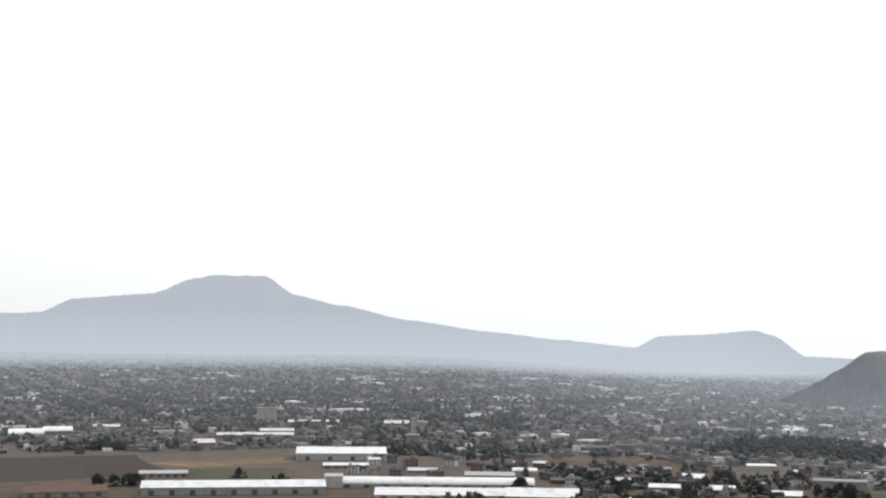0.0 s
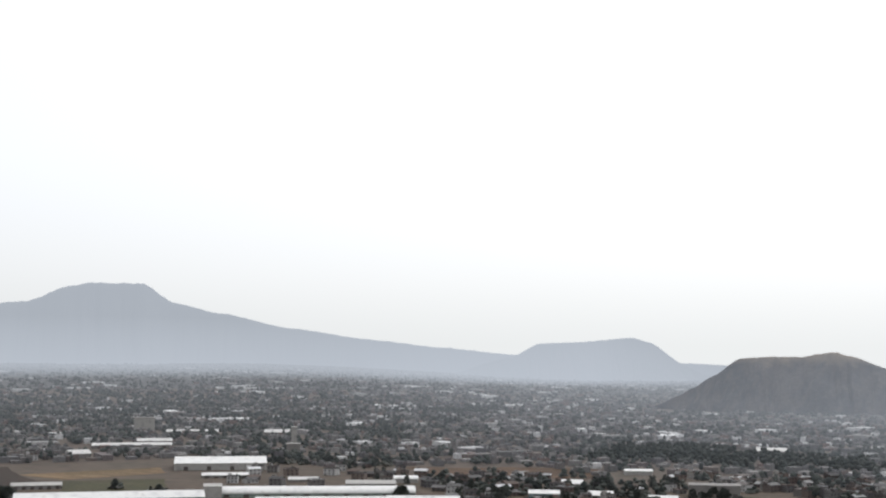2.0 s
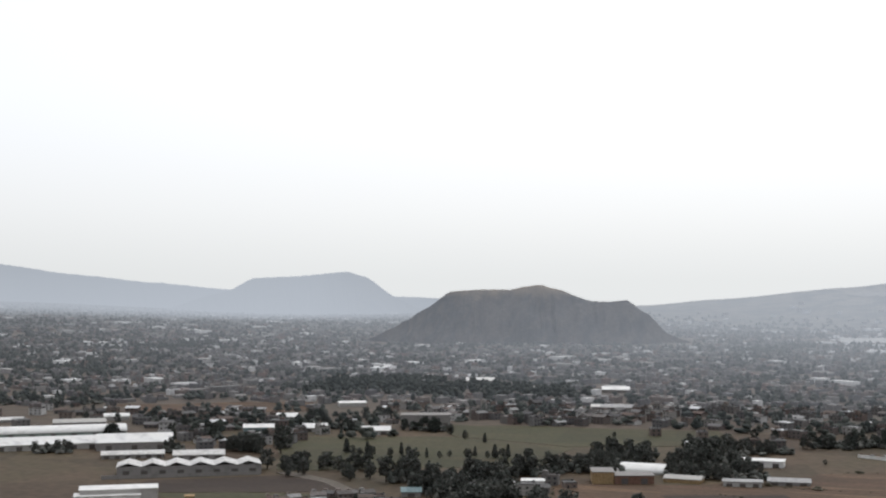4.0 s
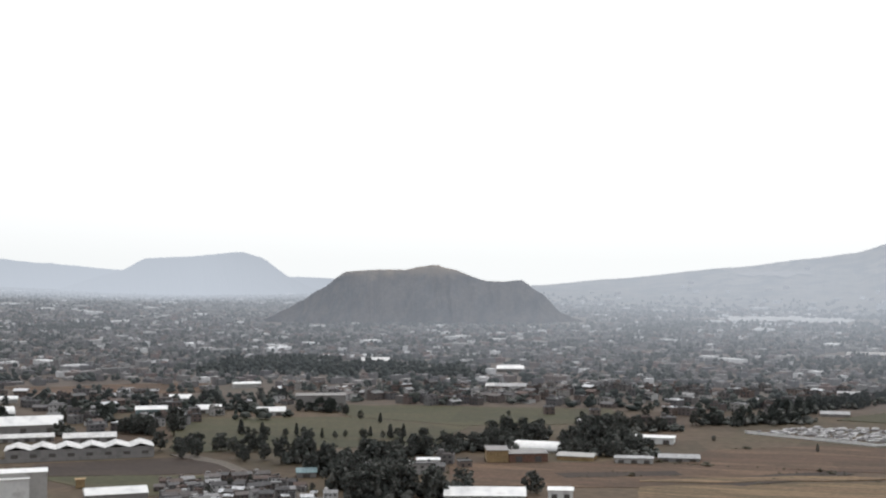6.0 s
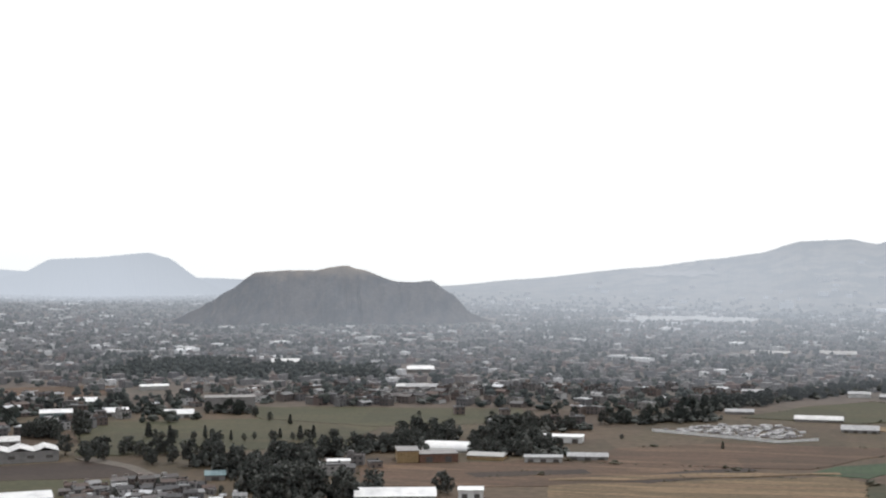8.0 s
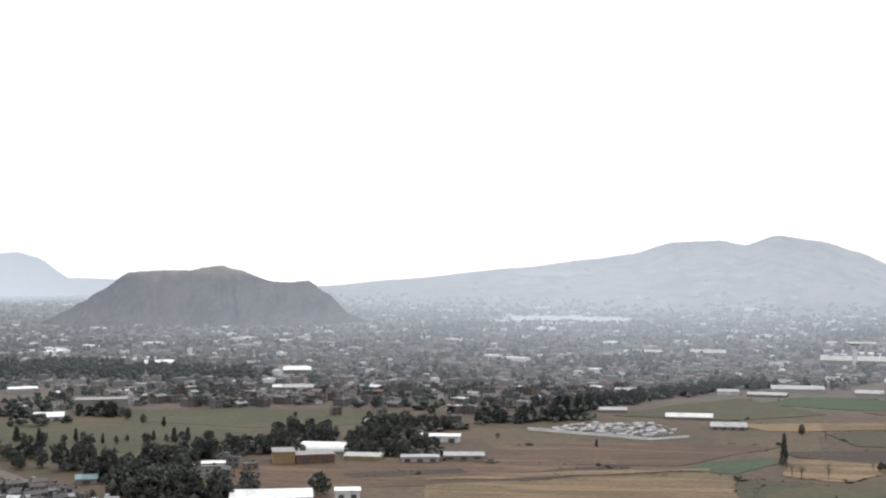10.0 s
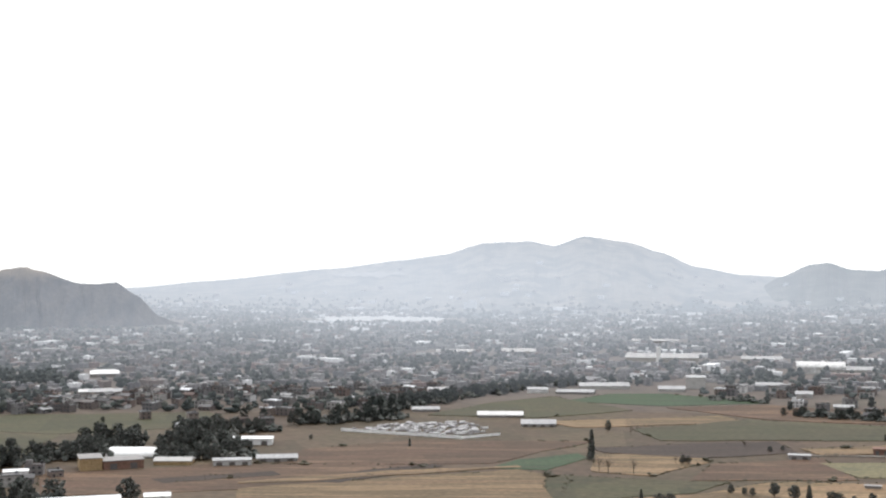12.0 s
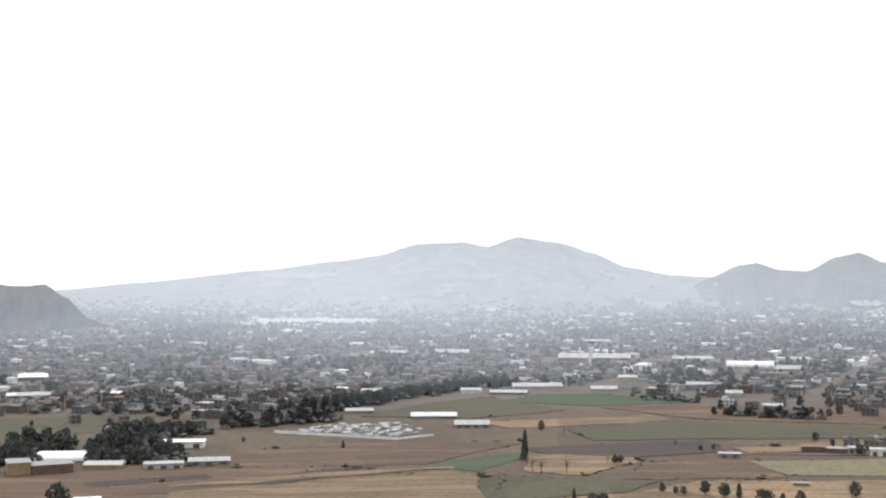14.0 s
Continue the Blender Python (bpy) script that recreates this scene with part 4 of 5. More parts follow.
tree_row("tall", -558.5, 773.3, -547.7, 777.3, 3, 10, 3, G_EDGE)
# belt of trees in front of the walled yard and the town
tree_row("round", -155.1, 985.7, -86.1, 1026.2, 22, 10, 8, G_EDGE)
tree_row("tall", -106.8, 1060.9, -86.4, 1113.9, 10, 13, 8, G_EDGE)
tree_row("round", -86.4, 1113.9, 8.1, 1269.0, 26, 11, 10, G_EDGE, 1.2)
tree_row("round", -2.5, 1258.2, 67.0, 1325.9, 18, 10, 10, G_EDGE, 1.2)
# the fields on the right
tree("cypress", 49.8, 825.0, 17, 1.0, G_ROW)
tree("round", 47.9, 815.7, 4, 1.6, G_ROW)
tree("bare", 50.8, 771.6, 9, 1.0, G_ROW)
tree("bare", 55.5, 765.3, 11, 1.1, G_ROW)
tree("bare", 69.9, 765.0, 10, 0.9, G_ROW)
tree("round", 69.5, 957.2, 8, 0.9, G_ROW)
tree("bare", 83.6, 934.9, 6, 1.0, G_ROW)
tree("round", 102.1, 803.1, 5.5, 1.3, G_ROW)
tree("round", 105.4, 803.0, 5, 1.3, G_ROW)
tree("bare", 98.0, 803.2, 5, 1.2, G_ROW)
tree("bare", 150.7, 876.0, 6, 1.5, G_ROW)
tree("round", 163.7, 857.3, 3.5, 1.6, G_ROW)
tree("round", 172.1, 859.7, 3.5, 1.4, G_ROW)
tree("round", 248.9, 901.5, 6, 1.3, G_ROW)
tree("round", 258.2, 835.1, 7, 1.3, G_ROW)
tree("cypress", 65.6, 678.1, 6, 1.4, G_ROW)
tree("round", 74.2, 668.4, 6, 1.6, G_ROW)
tree("round", 79.2, 668.3, 6, 1.5, G_ROW)
tree("round", 113.9, 702.2, 5, 1.3, G_ROW)
tree("round", 120.1, 697.0, 4, 1.3, G_ROW)
tree("round", 123.5, 693.5, 4.5, 1.3, G_ROW)
tree("tall", 134.2, 691.6, 8, 1.3, G_ROW)
tree("tall", 142.6, 683.2, 8, 1.5, G_ROW)
tree("cypress", 149.8, 683.1, 7.5, 1.6, G_ROW)
tree("round", 157.4, 667.0, 8, 1.1, G_ROW)
tree("round", 161.3, 666.9, 7, 1.1, G_ROW)
tree("round", 168.8, 669.9, 5, 1.0, G_ROW)
tree("round", 176.9, 666.7, 7, 1.1, G_ROW)
tree("bare", 206.8, 682.1, 8, 1.3, G_ROW)
tree("round", 208.8, 682.1, 9, 1.0, G_ROW)
tree("round", 222.0, 665.9, 9, 1.0, G_ROW)
tree_row("round", 220.3, 1060.0, 281.6, 1024.0, 14, 8, 8, G_EDGE, 1.2)
tree_row("round", 175.9, 1179.9, 219.7, 1150.0, 7, 8, 6, G_EDGE, 1.1)
# the works on the left
tree_row("round", -1212.1, 789.5, -1156.2, 830.9, 16, 11, 8, G_EDGE, 1.2)
tree_row("round", -903.2, 612.0, -890.8, 648.0, 9, 10, 5, G_EDGE, 1.2)
tree_row("tall", -878.0, 735.3, -872.5, 741.0, 2, 10, 2, G_EDGE)
tree_row("round", -837.4, 740.1, -827.9, 750.0, 3, 7, 3, G_EDGE)
tree_row("round", -663.5, 840.3, -654.0, 845.9, 3, 10, 2, G_EDGE)
tree_row("round", -637.3, 734.4, -620.2, 744.5, 4, 9, 3, G_EDGE)
tree_row("round", -531.5, 819.2, -499.1, 801.6, 5, 12, 5, G_EDGE)
tree_row("tall", -502.5, 836.4, -494.5, 826.1, 2, 16, 2, G_EDGE)
tree_row("round", -666.1, 968.2, -620.9, 952.4, 6, 10, 6, G_EDGE)
tree_row("round", -701.7, 947.0, -680.3, 938.1, 3, 11, 4, G_EDGE)
tree_row("round", -601.0, 850.9, -568.7, 853.1, 6, 9, 5, G_EDGE)
tree_row("round", -948.3, 988.0, -829.5, 1059.0, 16, 9, 8, G_EDGE)


def build_belts():
    """The farther belts of trees at the town's edge, joined."""
    vs, fs, off = [], [], 0
    for kind, x, y, h, wide in FAR_TREES:
        crown = rng.choice(TREE_SETS[kind])[0]
        a = np.empty(len(crown.vertices) * 3)
        crown.vertices.foreach_get("co", a)
        a = a.reshape(-1, 3) * (h * wide, h * wide, h)
        q = rng.uniform(0, 6.28)
        c, s = math.cos(q), math.sin(q)
        vs.append(np.stack([x + c * a[:, 0] - s * a[:, 1], y + s * a[:, 0] + c * a[:, 1], a[:, 2] - 0.12 * h], -1))
        fs.append(np.array([p.vertices[:] for p in crown.polygons]) + off)
        off += len(a)
    ob = mesh_object("tree_belt", np.concatenate(vs).tolist(), np.concatenate(fs).tolist(), M_TREE_FAR)
    tagged(ob, "dark belts of trees along the edge of the town", "trees", kind="stuff")


# ---- the town ----
EDGE = [(-80, 1350), (-62, 1350), (-60.0, 1424), (-54, 1403), (-49, 1429), (-45, 1398), (-41, 1324), (-37, 1343), (-32.0, 1341), (-30.4, 1262), (-27.8, 1272), (-24, 1139), (-19, 1107), (-13.2, 1103), (-9.6, 1058), (-6.5, 1054), (-3.4, 1161), (0.3, 1292), (5.0, 1260), (11, 1216), (18.3, 1235), (40, 1235)]
MIXED = [(-748.5, 988.6), (-619.8, 1083.8), (-444.6, 1007.3), (-464.6, 906.4), (-564.7, 799.6), (-647.8, 901.2)]
SLUM = [(-384.4, 618.2), (-338.7, 662.2), (-280.6, 616.7), (-275.0, 584.8), (-348.5, 558.0)]
BLOCKED = []


def terrain(az, d):
    """Height of the big mountains' lower slopes, by direction and distance."""
    z = rise(d, az)
    for crest, dist, run, power, fixed in SLOPES:
        if crest[0][0] < az < crest[-1][0]:
            top = max(0.0, EYE + dist * math.tan(radians(smooth_at(crest, az))))
            length = fixed + run * top
            s = (d - dist + length) / length
            if 0 < s < 1:
                z = max(z, top * s ** power)
    return z


def in_crater(az, d):
    return -27.4 < az < -13.7 and 2475 < d < 2780


def town_plots():
    """Plots on a slightly turned street grid: place, direction, distance."""
    r = random.Random(5)
    ca, sa = math.cos(radians(-25)), math.sin(radians(-25))
    out = []
    step = 15.0
    for i in range(-350, 350):
        for j in range(-170, 330):
            u, v = i * step, j * step
            if i % 7 == 0 or j % 5 == 0:
                continue
            u, v = u + r.uniform(-4, 4), v + r.uniform(-4, 4)
            x, y = u * ca - v * sa, u * sa + v * ca
            if y < 100:
                continue
            az, d = math.degrees(math.atan2(x, y)), math.hypot(x, y)
            if not (-66 < az < 24 and 700 < d < (4650 if az < -24 else 4300)):
                continue
            if d > 2300 and r.random() > max(0.42, (2300 / d) ** 2):
                continue
            out.append((x, y, az, d, r.random()))
    return out


PLOTS = town_plots()


def free_of_works(x, y):
    for bx, by, rad in BLOCKED:
        if (x - bx) ** 2 + (y - by) ** 2 < rad * rad:
            return False
    return True


for _o in scene.objects:
    if _o.parent is None and _o.type == "EMPTY" and _o.get("category") in ("building", "wall"):
        _w = next(c for c in _o.children)
        _half = max(abs(_w.bound_box[0][0]), abs(_w.bound_box[6][0])) if _o.get("category") == "building" else 3
        _dep = _w.bound_box[6][1] if _o.get("category") == "building" else 2
        _steps = max(1, int(_half * 2 / 12))
        for _k in range(_steps + 1):
            _p = _o.matrix_world @ Vector((-_half + 2 * _half * _k / _steps, _dep * 0.4, 0))
            BLOCKED.append((_p.x, _p.y, max(11.0, _dep * 0.65 + 5)))


def house_set():
    """Eight kinds of flat-roofed block houses, each a set of (part name, mesh)."""
    r = random.Random(21)
    kinds = []
    for k in range(8):
        w, d, h = r.uniform(7, 12), r.uniform(7, 10), r.choice((3.0, 3.2, 5.6, 5.8))
        pieces = []

        def add(nm, bm, mat, within=""):
            me = bpy.data.meshes.new(nm)
            bm.to_mesh(me)
            bm.free()
            me.materials.append(mat)
            pieces.append((nm, me, within))

        bm = boxed(-w / 2, -d / 2, -0.4, w / 2, d / 2, h)
        if k % 2:
            box(bm, -w / 2 + 0.3, d / 2 - 3.4, h + 0.2, -w / 2 + 3.6, d / 2 - 0.4, h + 2.6)
        add("wall", bm, M_WALLS)
        bm = bmesh.new()
        if k in (2, 5):
            for s in (-1, 1):
                v = [bm.verts.new(c) for c in ((-w / 2 - 0.4, s * (d / 2 + 0.5), h), (w / 2 + 0.4, s * (d / 2 + 0.5), h), (w / 2 + 0.4, 0, h + 1.7), (-w / 2 - 0.4, 0, h + 1.7))]
                q = [bm.verts.new(p.co - Vector((0, 0, 0.25))) for p in v]
                for f in ((0, 1, 2, 3), (7, 6, 5, 4), (0, 4, 5, 1), (1, 5, 6, 2), (3, 2, 6, 7), (0, 3, 7, 4)):
                    bm.faces.new([(v + q)[i] for i in f])
            bmesh.ops.recalc_face_normals(bm, faces=bm.faces)
        else:
            box(bm, -w / 2 - 0.25, -d / 2 - 0.25, h, w / 2 + 0.25, d / 2 + 0.25, h + 0.22)
            for x0, y0, x1, y1 in ((-w / 2, -d / 2, w / 2, -d / 2 + 0.2), (-w / 2, d / 2 - 0.2, w / 2, d / 2)):
                box(bm, x0, y0, h + 0.2, x1, y1, h + 0.8)
        add("roof", bm, M_ROOFS)
        storeys = 2 if h > 4 else 1
        for s in range(storeys):
            n = 2 if w < 9 else 3
            for i in range(n):
                cx = -w / 2 + w * (i + 0.5) / n
                if s == 0 and i == 0:
                    add("door", boxed(cx - 0.6, -d / 2 - 0.06, 0, cx + 0.6, -d / 2 + 0.1, 2.1), M_DARKGLASS, "wall")
                else:
                    add("window", boxed(cx - 0.75, -d / 2 - 0.06, 1.0 + 2.7 * s, cx + 0.75, -d / 2 + 0.1, 2.2 + 2.7 * s), M_DARKGLASS, "wall")
        bm = bmesh.new()
        if k not in (2, 5):
            res = bmesh.ops.create_cone(bm, cap_ends=True, segments=8, radius1=0.6, radius2=0.5, depth=1.4, matrix=Matrix.Translation((w / 2 - 1.4, d / 2 - 1.4, h + 0.9)))
            add("water_tank", bm, M_DARKGLASS, "roof")
        else:
            bm.free()
        kinds.append(pieces)
    return kinds


HOUSES = house_set()
HOUSE_LABELS = ("flat-roofed concrete block house with a water tank", "flat-roofed block house with a stair hut", "low house with a pitched sheet roof", "plain rendered house with a flat roof")


def house(k, x, y, turn, z=0.0, size=1.0):
    th = empty("house", pose(x, y, z, 0, 0, turn) @ Matrix.Diagonal((size, size, 0.4 + 0.6 * size, 1)))
    made = {"": th}
    for nm, me, within in HOUSES[k]:
        o = new(nm, me)
        o.parent = made[within]
        made.setdefault(nm, o)
    tagged(th, HOUSE_LABELS[2] if k in (2, 5) else HOUSE_LABELS[1] if k % 2 else HOUSE_LABELS[0] if k < 4 else HOUSE_LABELS[3], "house", "houses of the town's near edge")


def blocks_mesh(name, items, mat, label):
    """Many small box houses in one mesh; items: x, y, z, width, depth, height, turn."""
    a = np.array(items)
    n = len(a)
    base = np.array([(-1, -1, 0), (1, -1, 0), (1, 1, 0), (-1, 1, 0), (-1, -1, 1), (1, -1, 1), (1, 1, 1), (-1, 1, 1)], float)
    px = base[None, :, 0] * a[:, 3:4] / 2
    py = base[None, :, 1] * a[:, 4:5] / 2
    c, s = np.cos(a[:, 6:7]), np.sin(a[:, 6:7])
    vx, vy = a[:, 0:1] + c * px - s * py, a[:, 1:2] + s * px + c * py
    vz = a[:, 2:3] + base[None, :, 2] * a[:, 5:6] - (1 - base[None, :, 2]) * 1.5
    verts = np.stack([vx, vy, vz], -1).reshape(-1, 3)
    quad = np.array([(4, 5, 6, 7), (0, 1, 5, 4), (1, 2, 6, 5), (2, 3, 7, 6), (3, 0, 4, 7)])
    faces = (quad[None] + 8 * np.arange(n)[:, None, None]).reshape(-1, 4)
    ob = mesh_object(name, verts.tolist(), faces.tolist(), mat)
    return tagged(ob, label, "houses", kind="stuff")


def clumps_mesh(name, items, mat, label, seed=3):
    """Many far trees in one mesh, each two uneven faceted clumps; items: x, y, z, width, height."""
    r = np.random.RandomState(seed)
    bm = bmesh.new()
    bmesh.ops.create_icosphere(bm, subdivisions=1, radius=1.0)
    bm.verts.ensure_lookup_table()
    bv = np.array([v.co[:] for v in bm.verts])
    bf = np.array([[v.index for v in f.verts] for f in bm.faces])
    bm.free()
    a = np.repeat(np.array(items), 2, axis=0)
    n = len(a)
    low = np.arange(n) % 2
    jit = r.uniform(0.6, 1.25, (n, len(bv), 1))
    v = bv[None] * jit
    w, h = a[:, 3] * np.where(low == 1, 1.0, 0.62) / 2, a[:, 4] * np.where(low == 1, 0.36, 0.34)
    v = v * np.stack([w, w, h], -1)[:, None, :]
    off = np.stack([a[:, 0] + r.uniform(-0.25, 0.25, n) * a[:, 3], a[:, 1] + r.uniform(-0.25, 0.25, n) * a[:, 3], a[:, 2] + a[:, 4] * np.where(low == 1, 0.34, 0.70)], -1)
    v = v + off[:, None, :]
    f = bf[None] + (len(bv) * np.arange(n))[:, None, None]
    ob = mesh_object(name, v.reshape(-1, 3).tolist(), f.reshape(-1, 3).tolist(), mat)
    return tagged(ob, label, "trees", kind="stuff")


def build_town():
    r = random.Random(8)
    near, mid, out, far, dim, t_out, t_mid, t_far, t_dim, sheds, wood = [], [], [], [], [], [], [], [], [], [], []
    turns = (-25, 65, 155, 245)
    for x, y, az, d, pick in PLOTS:
        edge = smooth_at(EDGE, az)
        mixed = inside(x, y, MIXED)
        if (d < edge and not mixed) or in_crater(az, d) or not free_of_works(x, y):
            continue
        z = terrain(az, d)
        if z > 95:
            continue
        green = noise.noise((x / 170, y / 170, 2.0)) + 0.4 * noise.noise((x / 50, y / 50, 5.0))
        belt = inside(x, y, WOOD)
        keep = (0.42 if mixed else 0.80) * (1.0 if z < rise(d, az) + 3 else max(0.02, 0.36 - (z - rise(d, az)) / 50))
        wild = min(0.3, max(0.0, (-34 - az) * 0.03)) if d > 1700 else 0.0
        tree_p = 0.95 if belt else 0.34 + 0.85 * max(0.0, green) + (0.15 if mixed else 0) + wild
        band = d + r.uniform(-120, 120)
        woods = wood if belt else t_dim if z > rise(d, az) + 3 else t_mid if band < 1500 else t_out if band < 2900 else t_far if band < 4000 else t_dim
        if z > rise(d, az) + 3:
            tree_p *= 0.5 if z < rise(d, az) + 18 else 0.0
        if pick < tree_p:
            tall = r.uniform(7, 11) if belt else r.uniform(5, 10.5)
            woods.append((x, y, z, r.uniform(6, 12), tall))
            for _ in range(3 if belt else r.choice((0, 1))):
                woods.append((x + r.uniform(-7, 7), y + r.uniform(-7, 7), z, r.uniform(5, 11), tall * r.uniform(0.7, 1)))
            if belt or r.random() < 0.5 + green:
                continue
        if r.random() > keep:
            continue
        turn = r.choice(turns) + r.uniform(-5, 5)
        if band < 2900 and z < rise(d, az) + 3:
            near.append((d, x, y, turn))
        else:
            big = r.random()
            w, dd, h = (r.uniform(22, 55), r.uniform(14, 26), r.uniform(5, 8)) if big < 0.022 else (r.uniform(7, 15), r.uniform(7, 12), r.choice((3.2, 3.5, 6, 6.4)))
            if big < 0.022:
                sheds.append((x, y, z, w, dd, h, radians(turn)))
                continue
            (dim if band > 4000 or z > rise(d, az) + 3 else far).append((x, y, z, w, dd, h, radians(turn)))
    near.sort()
    for d, x, y, turn in near[:190]:
        house(r.randrange(8), x, y, min((turn, turn + 90, turn + 180, turn + 270), key=lambda q: abs((q - math.degrees(math.atan2(-x, y)) + 180) % 360 - 180)))
    for d, x, y, turn in near[190:]:
        big = r.random()
        put = mid if d + r.uniform(-120, 120) < 1500 else out
        if big < 0.028:
            (mid if d < 1500 else sheds).append((x, y, 0, r.uniform(18, 40), r.uniform(10, 18), r.uniform(4.5, 7), radians(turn)))
            continue
        w, dd, h = r.uniform(6.5, 13), r.uniform(6.5, 11), r.choice((3.0, 3.3, 5.6, 6.0))
        put.append((x, y, 0, w, dd, h, radians(turn)))
        if r.random() < 0.5:
            put.append((x + r.uniform(-3, 3), y + r.uniform(-3, 3), 0, w * 0.5, dd * 0.5, h + r.uniform(1.0, 2.6), radians(turn)))
    # Town houses, sheds and trees carry haze as emission in their materials.
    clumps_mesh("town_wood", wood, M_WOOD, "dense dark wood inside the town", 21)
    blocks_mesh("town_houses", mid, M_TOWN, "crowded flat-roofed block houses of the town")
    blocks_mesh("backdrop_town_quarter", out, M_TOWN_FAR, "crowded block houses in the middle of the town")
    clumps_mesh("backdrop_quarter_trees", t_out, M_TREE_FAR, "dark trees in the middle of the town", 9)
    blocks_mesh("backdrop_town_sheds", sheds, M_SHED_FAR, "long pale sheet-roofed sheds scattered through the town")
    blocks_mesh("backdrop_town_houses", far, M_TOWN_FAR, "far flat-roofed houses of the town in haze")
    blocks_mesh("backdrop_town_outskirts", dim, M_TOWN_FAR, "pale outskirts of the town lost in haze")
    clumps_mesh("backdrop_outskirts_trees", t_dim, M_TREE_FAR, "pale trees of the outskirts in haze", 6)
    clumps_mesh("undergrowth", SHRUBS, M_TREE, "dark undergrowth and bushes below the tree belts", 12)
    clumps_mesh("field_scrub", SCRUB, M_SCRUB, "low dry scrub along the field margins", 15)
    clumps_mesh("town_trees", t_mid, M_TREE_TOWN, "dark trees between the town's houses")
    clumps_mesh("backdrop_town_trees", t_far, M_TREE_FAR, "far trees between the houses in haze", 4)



def SPAN(a, b):
    return a[0], b[0], a[1], b[1]


def slope_point(az, el):
    """Where the line of sight in this direction meets the mountain slope."""
    d = 1700.0
    while d < 4450 and EYE + d * math.tan(radians(el)) > terrain(az, d):
        d += 4.0
    return d * math.sin(radians(az)), d * math.cos(radians(az)), EYE + d * math.tan(radians(el))


def slope_patch(name, label, mat, az0, az1, el0, el1, seed=0.0):
    """A bare patch of uneven outline lying on the mountain slope."""
    verts, faces, n, m = [], [], 40, 8
    for i in range(n + 1):
        u = i / n
        az = az0 + (az1 - az0) * u
        half = (math.sin(math.pi * u) ** 0.6) * (0.6 + 0.5 * noise.noise((u * 7, seed, 1))) / 2 + 0.02
        midl = 0.5 + 0.22 * noise.noise((u * 4, seed, 7))
        for j in range(m + 1):
            el = el0 + (el1 - el0) * (midl + half * (2 * j / m - 1))
            x, y, z = slope_point(az, el)
            if name == "backdrop_quarry" and j == 4 and i % 3 == 0:
                BLOCKED.append((x * 0.96, y * 0.96, 80.0))
            verts.append((x * 0.997, y * 0.997, z + 1.2 + 0.8 * noise.noise((i, j, seed))))
    for i in range(n):
        for j in range(m):
            k = i * (m + 1) + j
            faces.append((k, k + m + 1, k + m + 2, k + 1))
    return tagged(mesh_object(name, verts, faces, mat), label, "slope", kind="structure")


slope_patch("backdrop_quarry", "bare white quarry terraces on the mountain's foot", M_QUARRY, *SPAN((-8.3, -2.78), (-2.7, -2.02)), 2.0)
slope_patch("backdrop_quarry", "bare pale earth patch on the mountain slope", M_QUARRY_DULL, *SPAN((-7.52, -0.72), (-4.42, -0.40)), 5.0)
slope_patch("backdrop_quarry", "bare pale earth patch on the mountain slope", M_QUARRY_DULL, *SPAN((16.73, -1.90), (18.20, -1.54)), 8.0)


def slope_house(az, el, w, h):
    """A bright building standing on the mountain slope."""
    x, y, z = slope_point(az, el)
    th = empty("hillside_building", facing(x, y, rng.uniform(-15, 15), z))
    part("wall", boxed(-w / 2, 0, -4, w / 2, 14, h), M_HILLSIDE, th)
    part("roof", boxed(-w / 2 - 0.5, -0.5, h, w / 2 + 0.5, 14.5, h + 0.6), M_HILLSIDE, th)
    tagged(th, "white building high on the hazy mountain slope", "building", "buildings on the mountain slope")


slope_house(*(-1.69, -1.97), 30, 12)
slope_house(*(1.30, -0.08), 16, 6)
slope_house(*(14.23, -2.61), 22, 10)
slope_house(*(-0.22, -1.40), 22, 6)
slope_house(*(8.15, -1.70), 18, 5)
slope_house(*(-3.47, -1.63), 18, 5)
slope_house(*(2.90, -2.20), 20, 5)
for _k in range(46):
    slope_house(rng.uniform(-11, 20), -0.9 - 1.6 * rng.random() ** 0.7, rng.uniform(7, 20), rng.uniform(3, 5))
slope_patch("backdrop_wood", "dark wood on the hazy mountain slope", M_WOOD_PATCH, *SPAN((5.89, -2.73), (10.84, -1.57)), 11.0)
slope_patch("backdrop_wood", "dark wood at the foot of the hazy hills", M_WOOD_PATCH, *SPAN((15.39, -3.18), (19.77, -2.21)), 13.0)
slope_patch("backdrop_wood", "dark wood on the hazy mountain slope", M_WOOD_PATCH, *SPAN((-2.51, -2.64), (1.82, -2.05)), 17.0)
WOOD = [(-716.9, 1241.7), (-775.9, 1411.0), (-718.7, 1477.3), (-614.4, 1457.2), (-442.3, 1381.6), (-422.7, 1302.0), (-521.2, 1265.0), (-652.0, 1272.3)]
build_town()


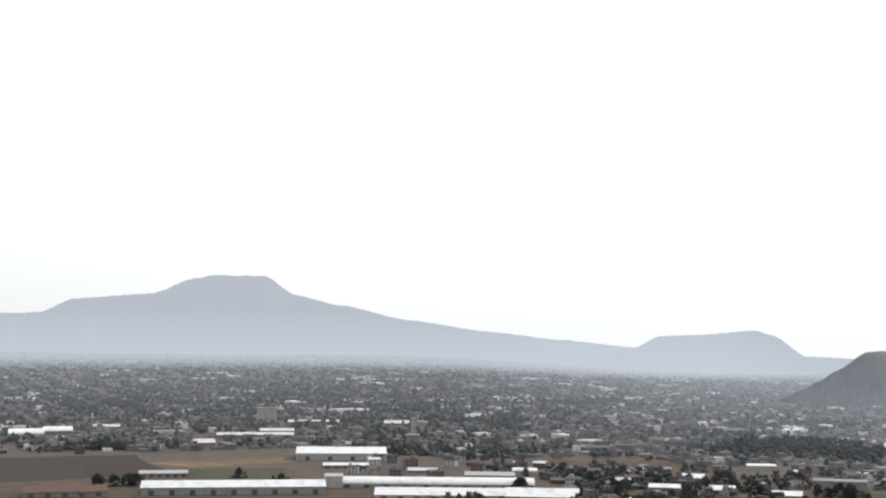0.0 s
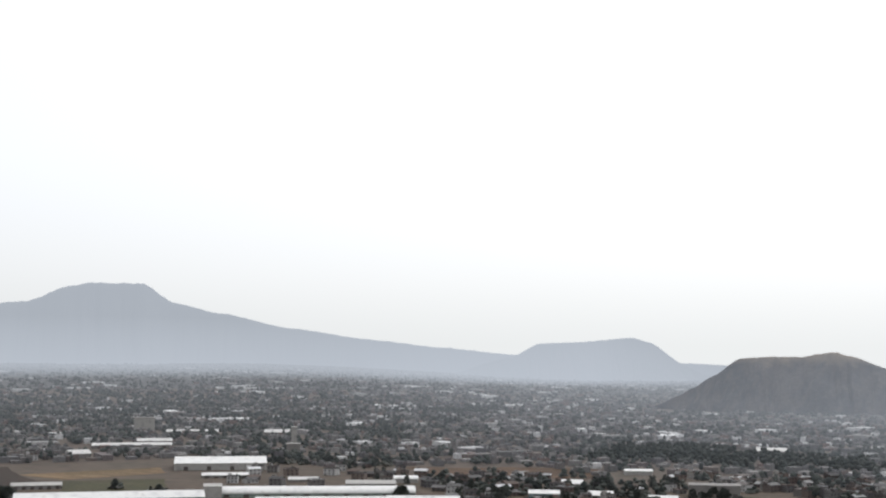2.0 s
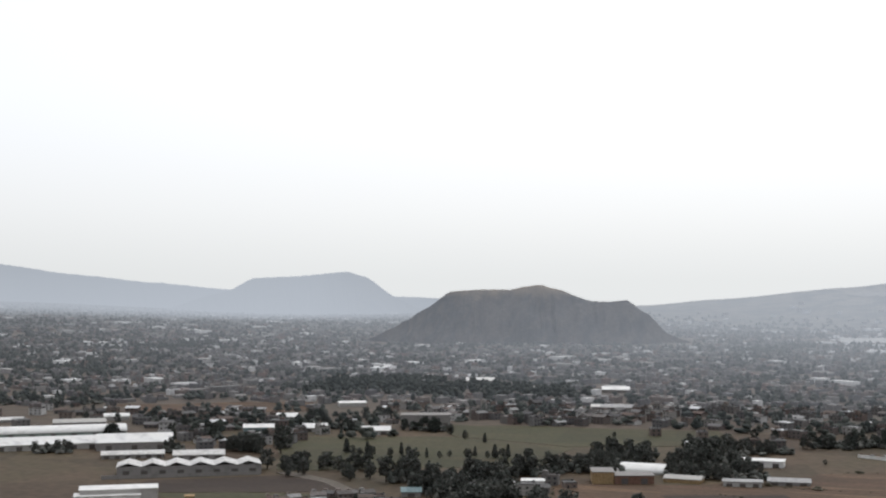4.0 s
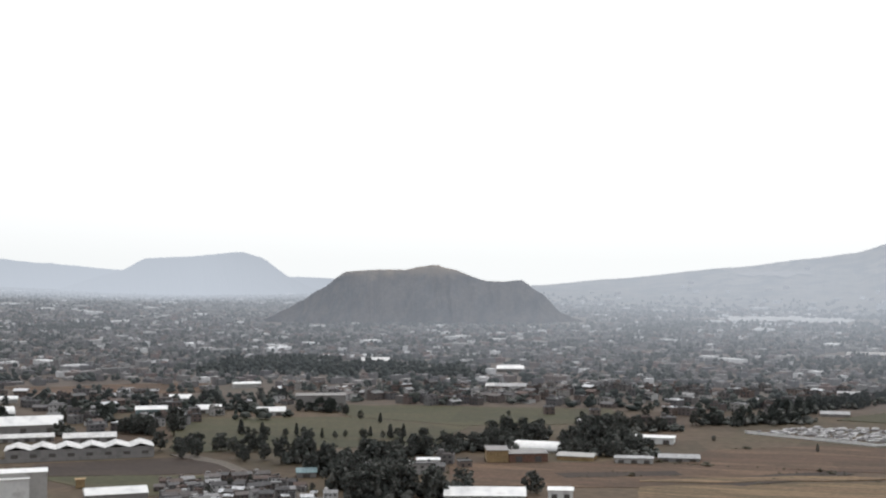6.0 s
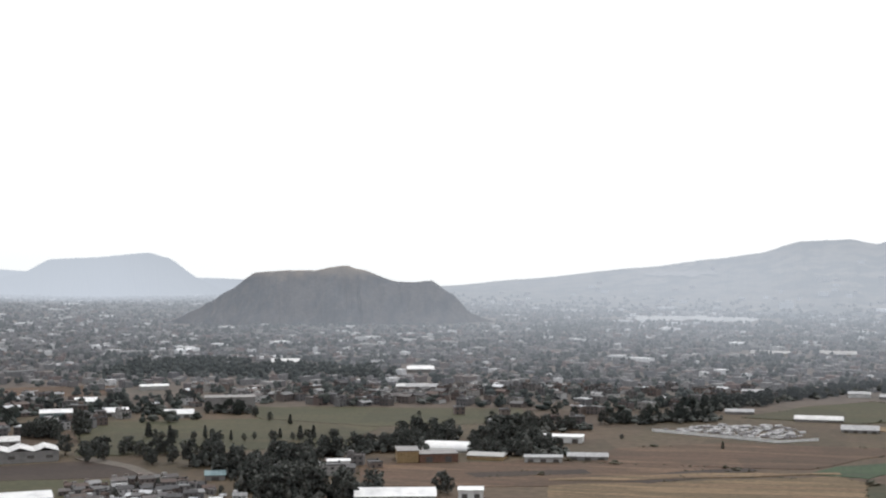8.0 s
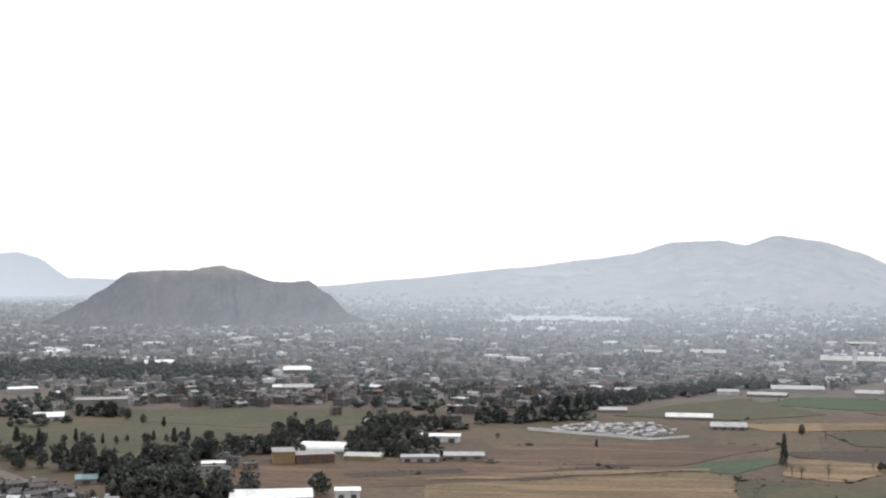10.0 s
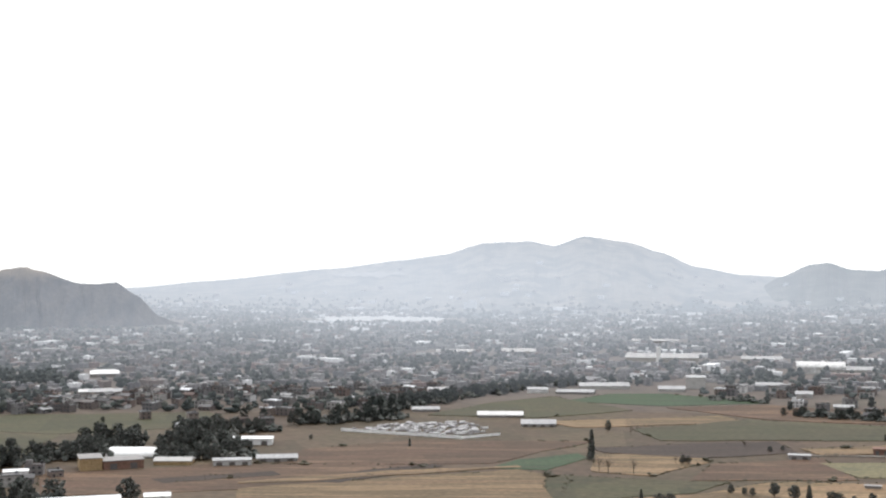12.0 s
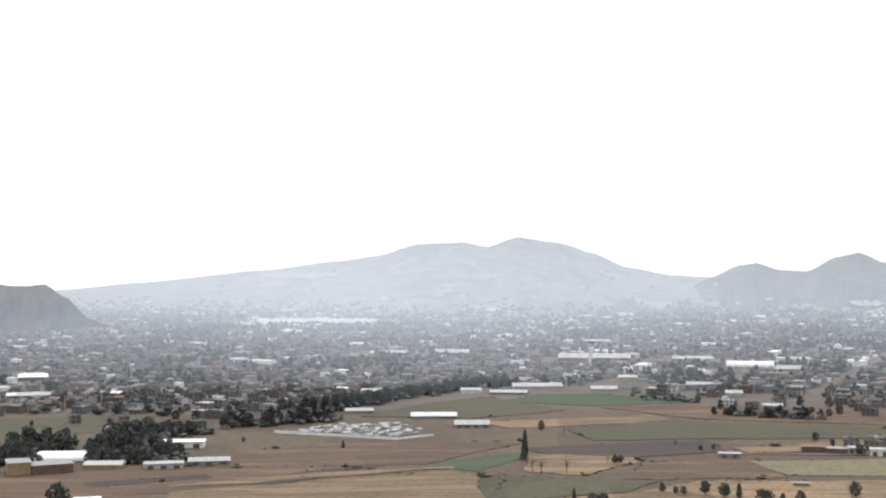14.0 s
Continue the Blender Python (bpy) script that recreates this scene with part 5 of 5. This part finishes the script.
def build_village():
    """Small roofs packed along the dirt road."""
    r = random.Random(31)
    xs, ys = [p[0] for p in SLUM], [p[1] for p in SLUM]
    put = []
    for _ in range(900):
        x, y = r.uniform(min(xs), max(xs)), r.uniform(min(ys), max(ys))
        if inside(x, y, SLUM) and all((x - a) ** 2 + (y - b) ** 2 > 52 for a, b in put) and free_of_works(x, y):
            put.append((x, y))
            k = r.choice((0, 2, 5, 2, 5, 4))
            house(k, x, y, math.degrees(math.atan2(-x, y)) + r.uniform(-25, 25), size=r.uniform(0.45, 0.72))
            if r.random() < 0.28:
                tree("round", x + 4, y + 3, r.uniform(3, 6), 1.1, G_WOOD)


build_village()


def cluster(poly, houses, trees, seed, gap=11.0):
    """Loose houses, sheds and trees on open ground between the larger buildings."""
    r = random.Random(seed)
    xs, ys = [p[0] for p in poly], [p[1] for p in poly]
    put, tries = [], 0
    while len(put) < houses + trees and tries < 4000:
        tries += 1
        x, y = r.uniform(min(xs), max(xs)), r.uniform(min(ys), max(ys))
        if not inside(x, y, poly) or not free_of_works(x, y) or any((x - a) ** 2 + (y - b) ** 2 < gap * gap for a, b in put):
            continue
        put.append((x, y))
        if len(put) <= houses:
            house(r.randrange(8), x, y, math.degrees(math.atan2(-x, y)) + r.uniform(-30, 30))
        else:
            tree(r.choice(("round", "round", "tall")), x, y, r.uniform(5, 11), 1.1, G_EDGE)


cluster([(-937.3, 980.5), (-818.2, 1044.6), (-688.6, 901.9), (-826.8, 809.8)], 20, 12, 41)
cluster([(-689.9, 911.4), (-599.6, 1018.8), (-484.4, 847.1), (-557.2, 789.0)], 24, 12, 42)
cluster([(-1354.9, 772.5), (-1161.0, 943.6), (-1115.6, 807.3), (-1218.2, 695.0)], 14, 12, 43)
cluster([(-775.9, 976.4), (-631.7, 1029.4), (-556.1, 866.8), (-607.5, 848.0)], 16, 10, 44)
cluster([(-666.6, 1016.5), (-544.1, 1001.9), (-504.4, 928.7), (-570.1, 888.6)], 8, 6, 45)
cluster([(221.0, 1131.7), (410.8, 1144.4), (372.1, 1036.6), (221.7, 1025.6)], 12, 12, 46)
cluster([(227.0, 879.7), (318.8, 888.6), (298.4, 831.8), (249.8, 832.9)], 5, 6, 47)
cluster([(-306.1, 680.2), (-267.8, 749.2), (-250.8, 750.7), (-273.3, 682.0)], 8, 5, 48)
cluster([(-295.5, 1028.0), (-158.6, 1035.5), (-140.7, 972.0), (-223.1, 957.8)], 5, 6, 49)
build_belts()
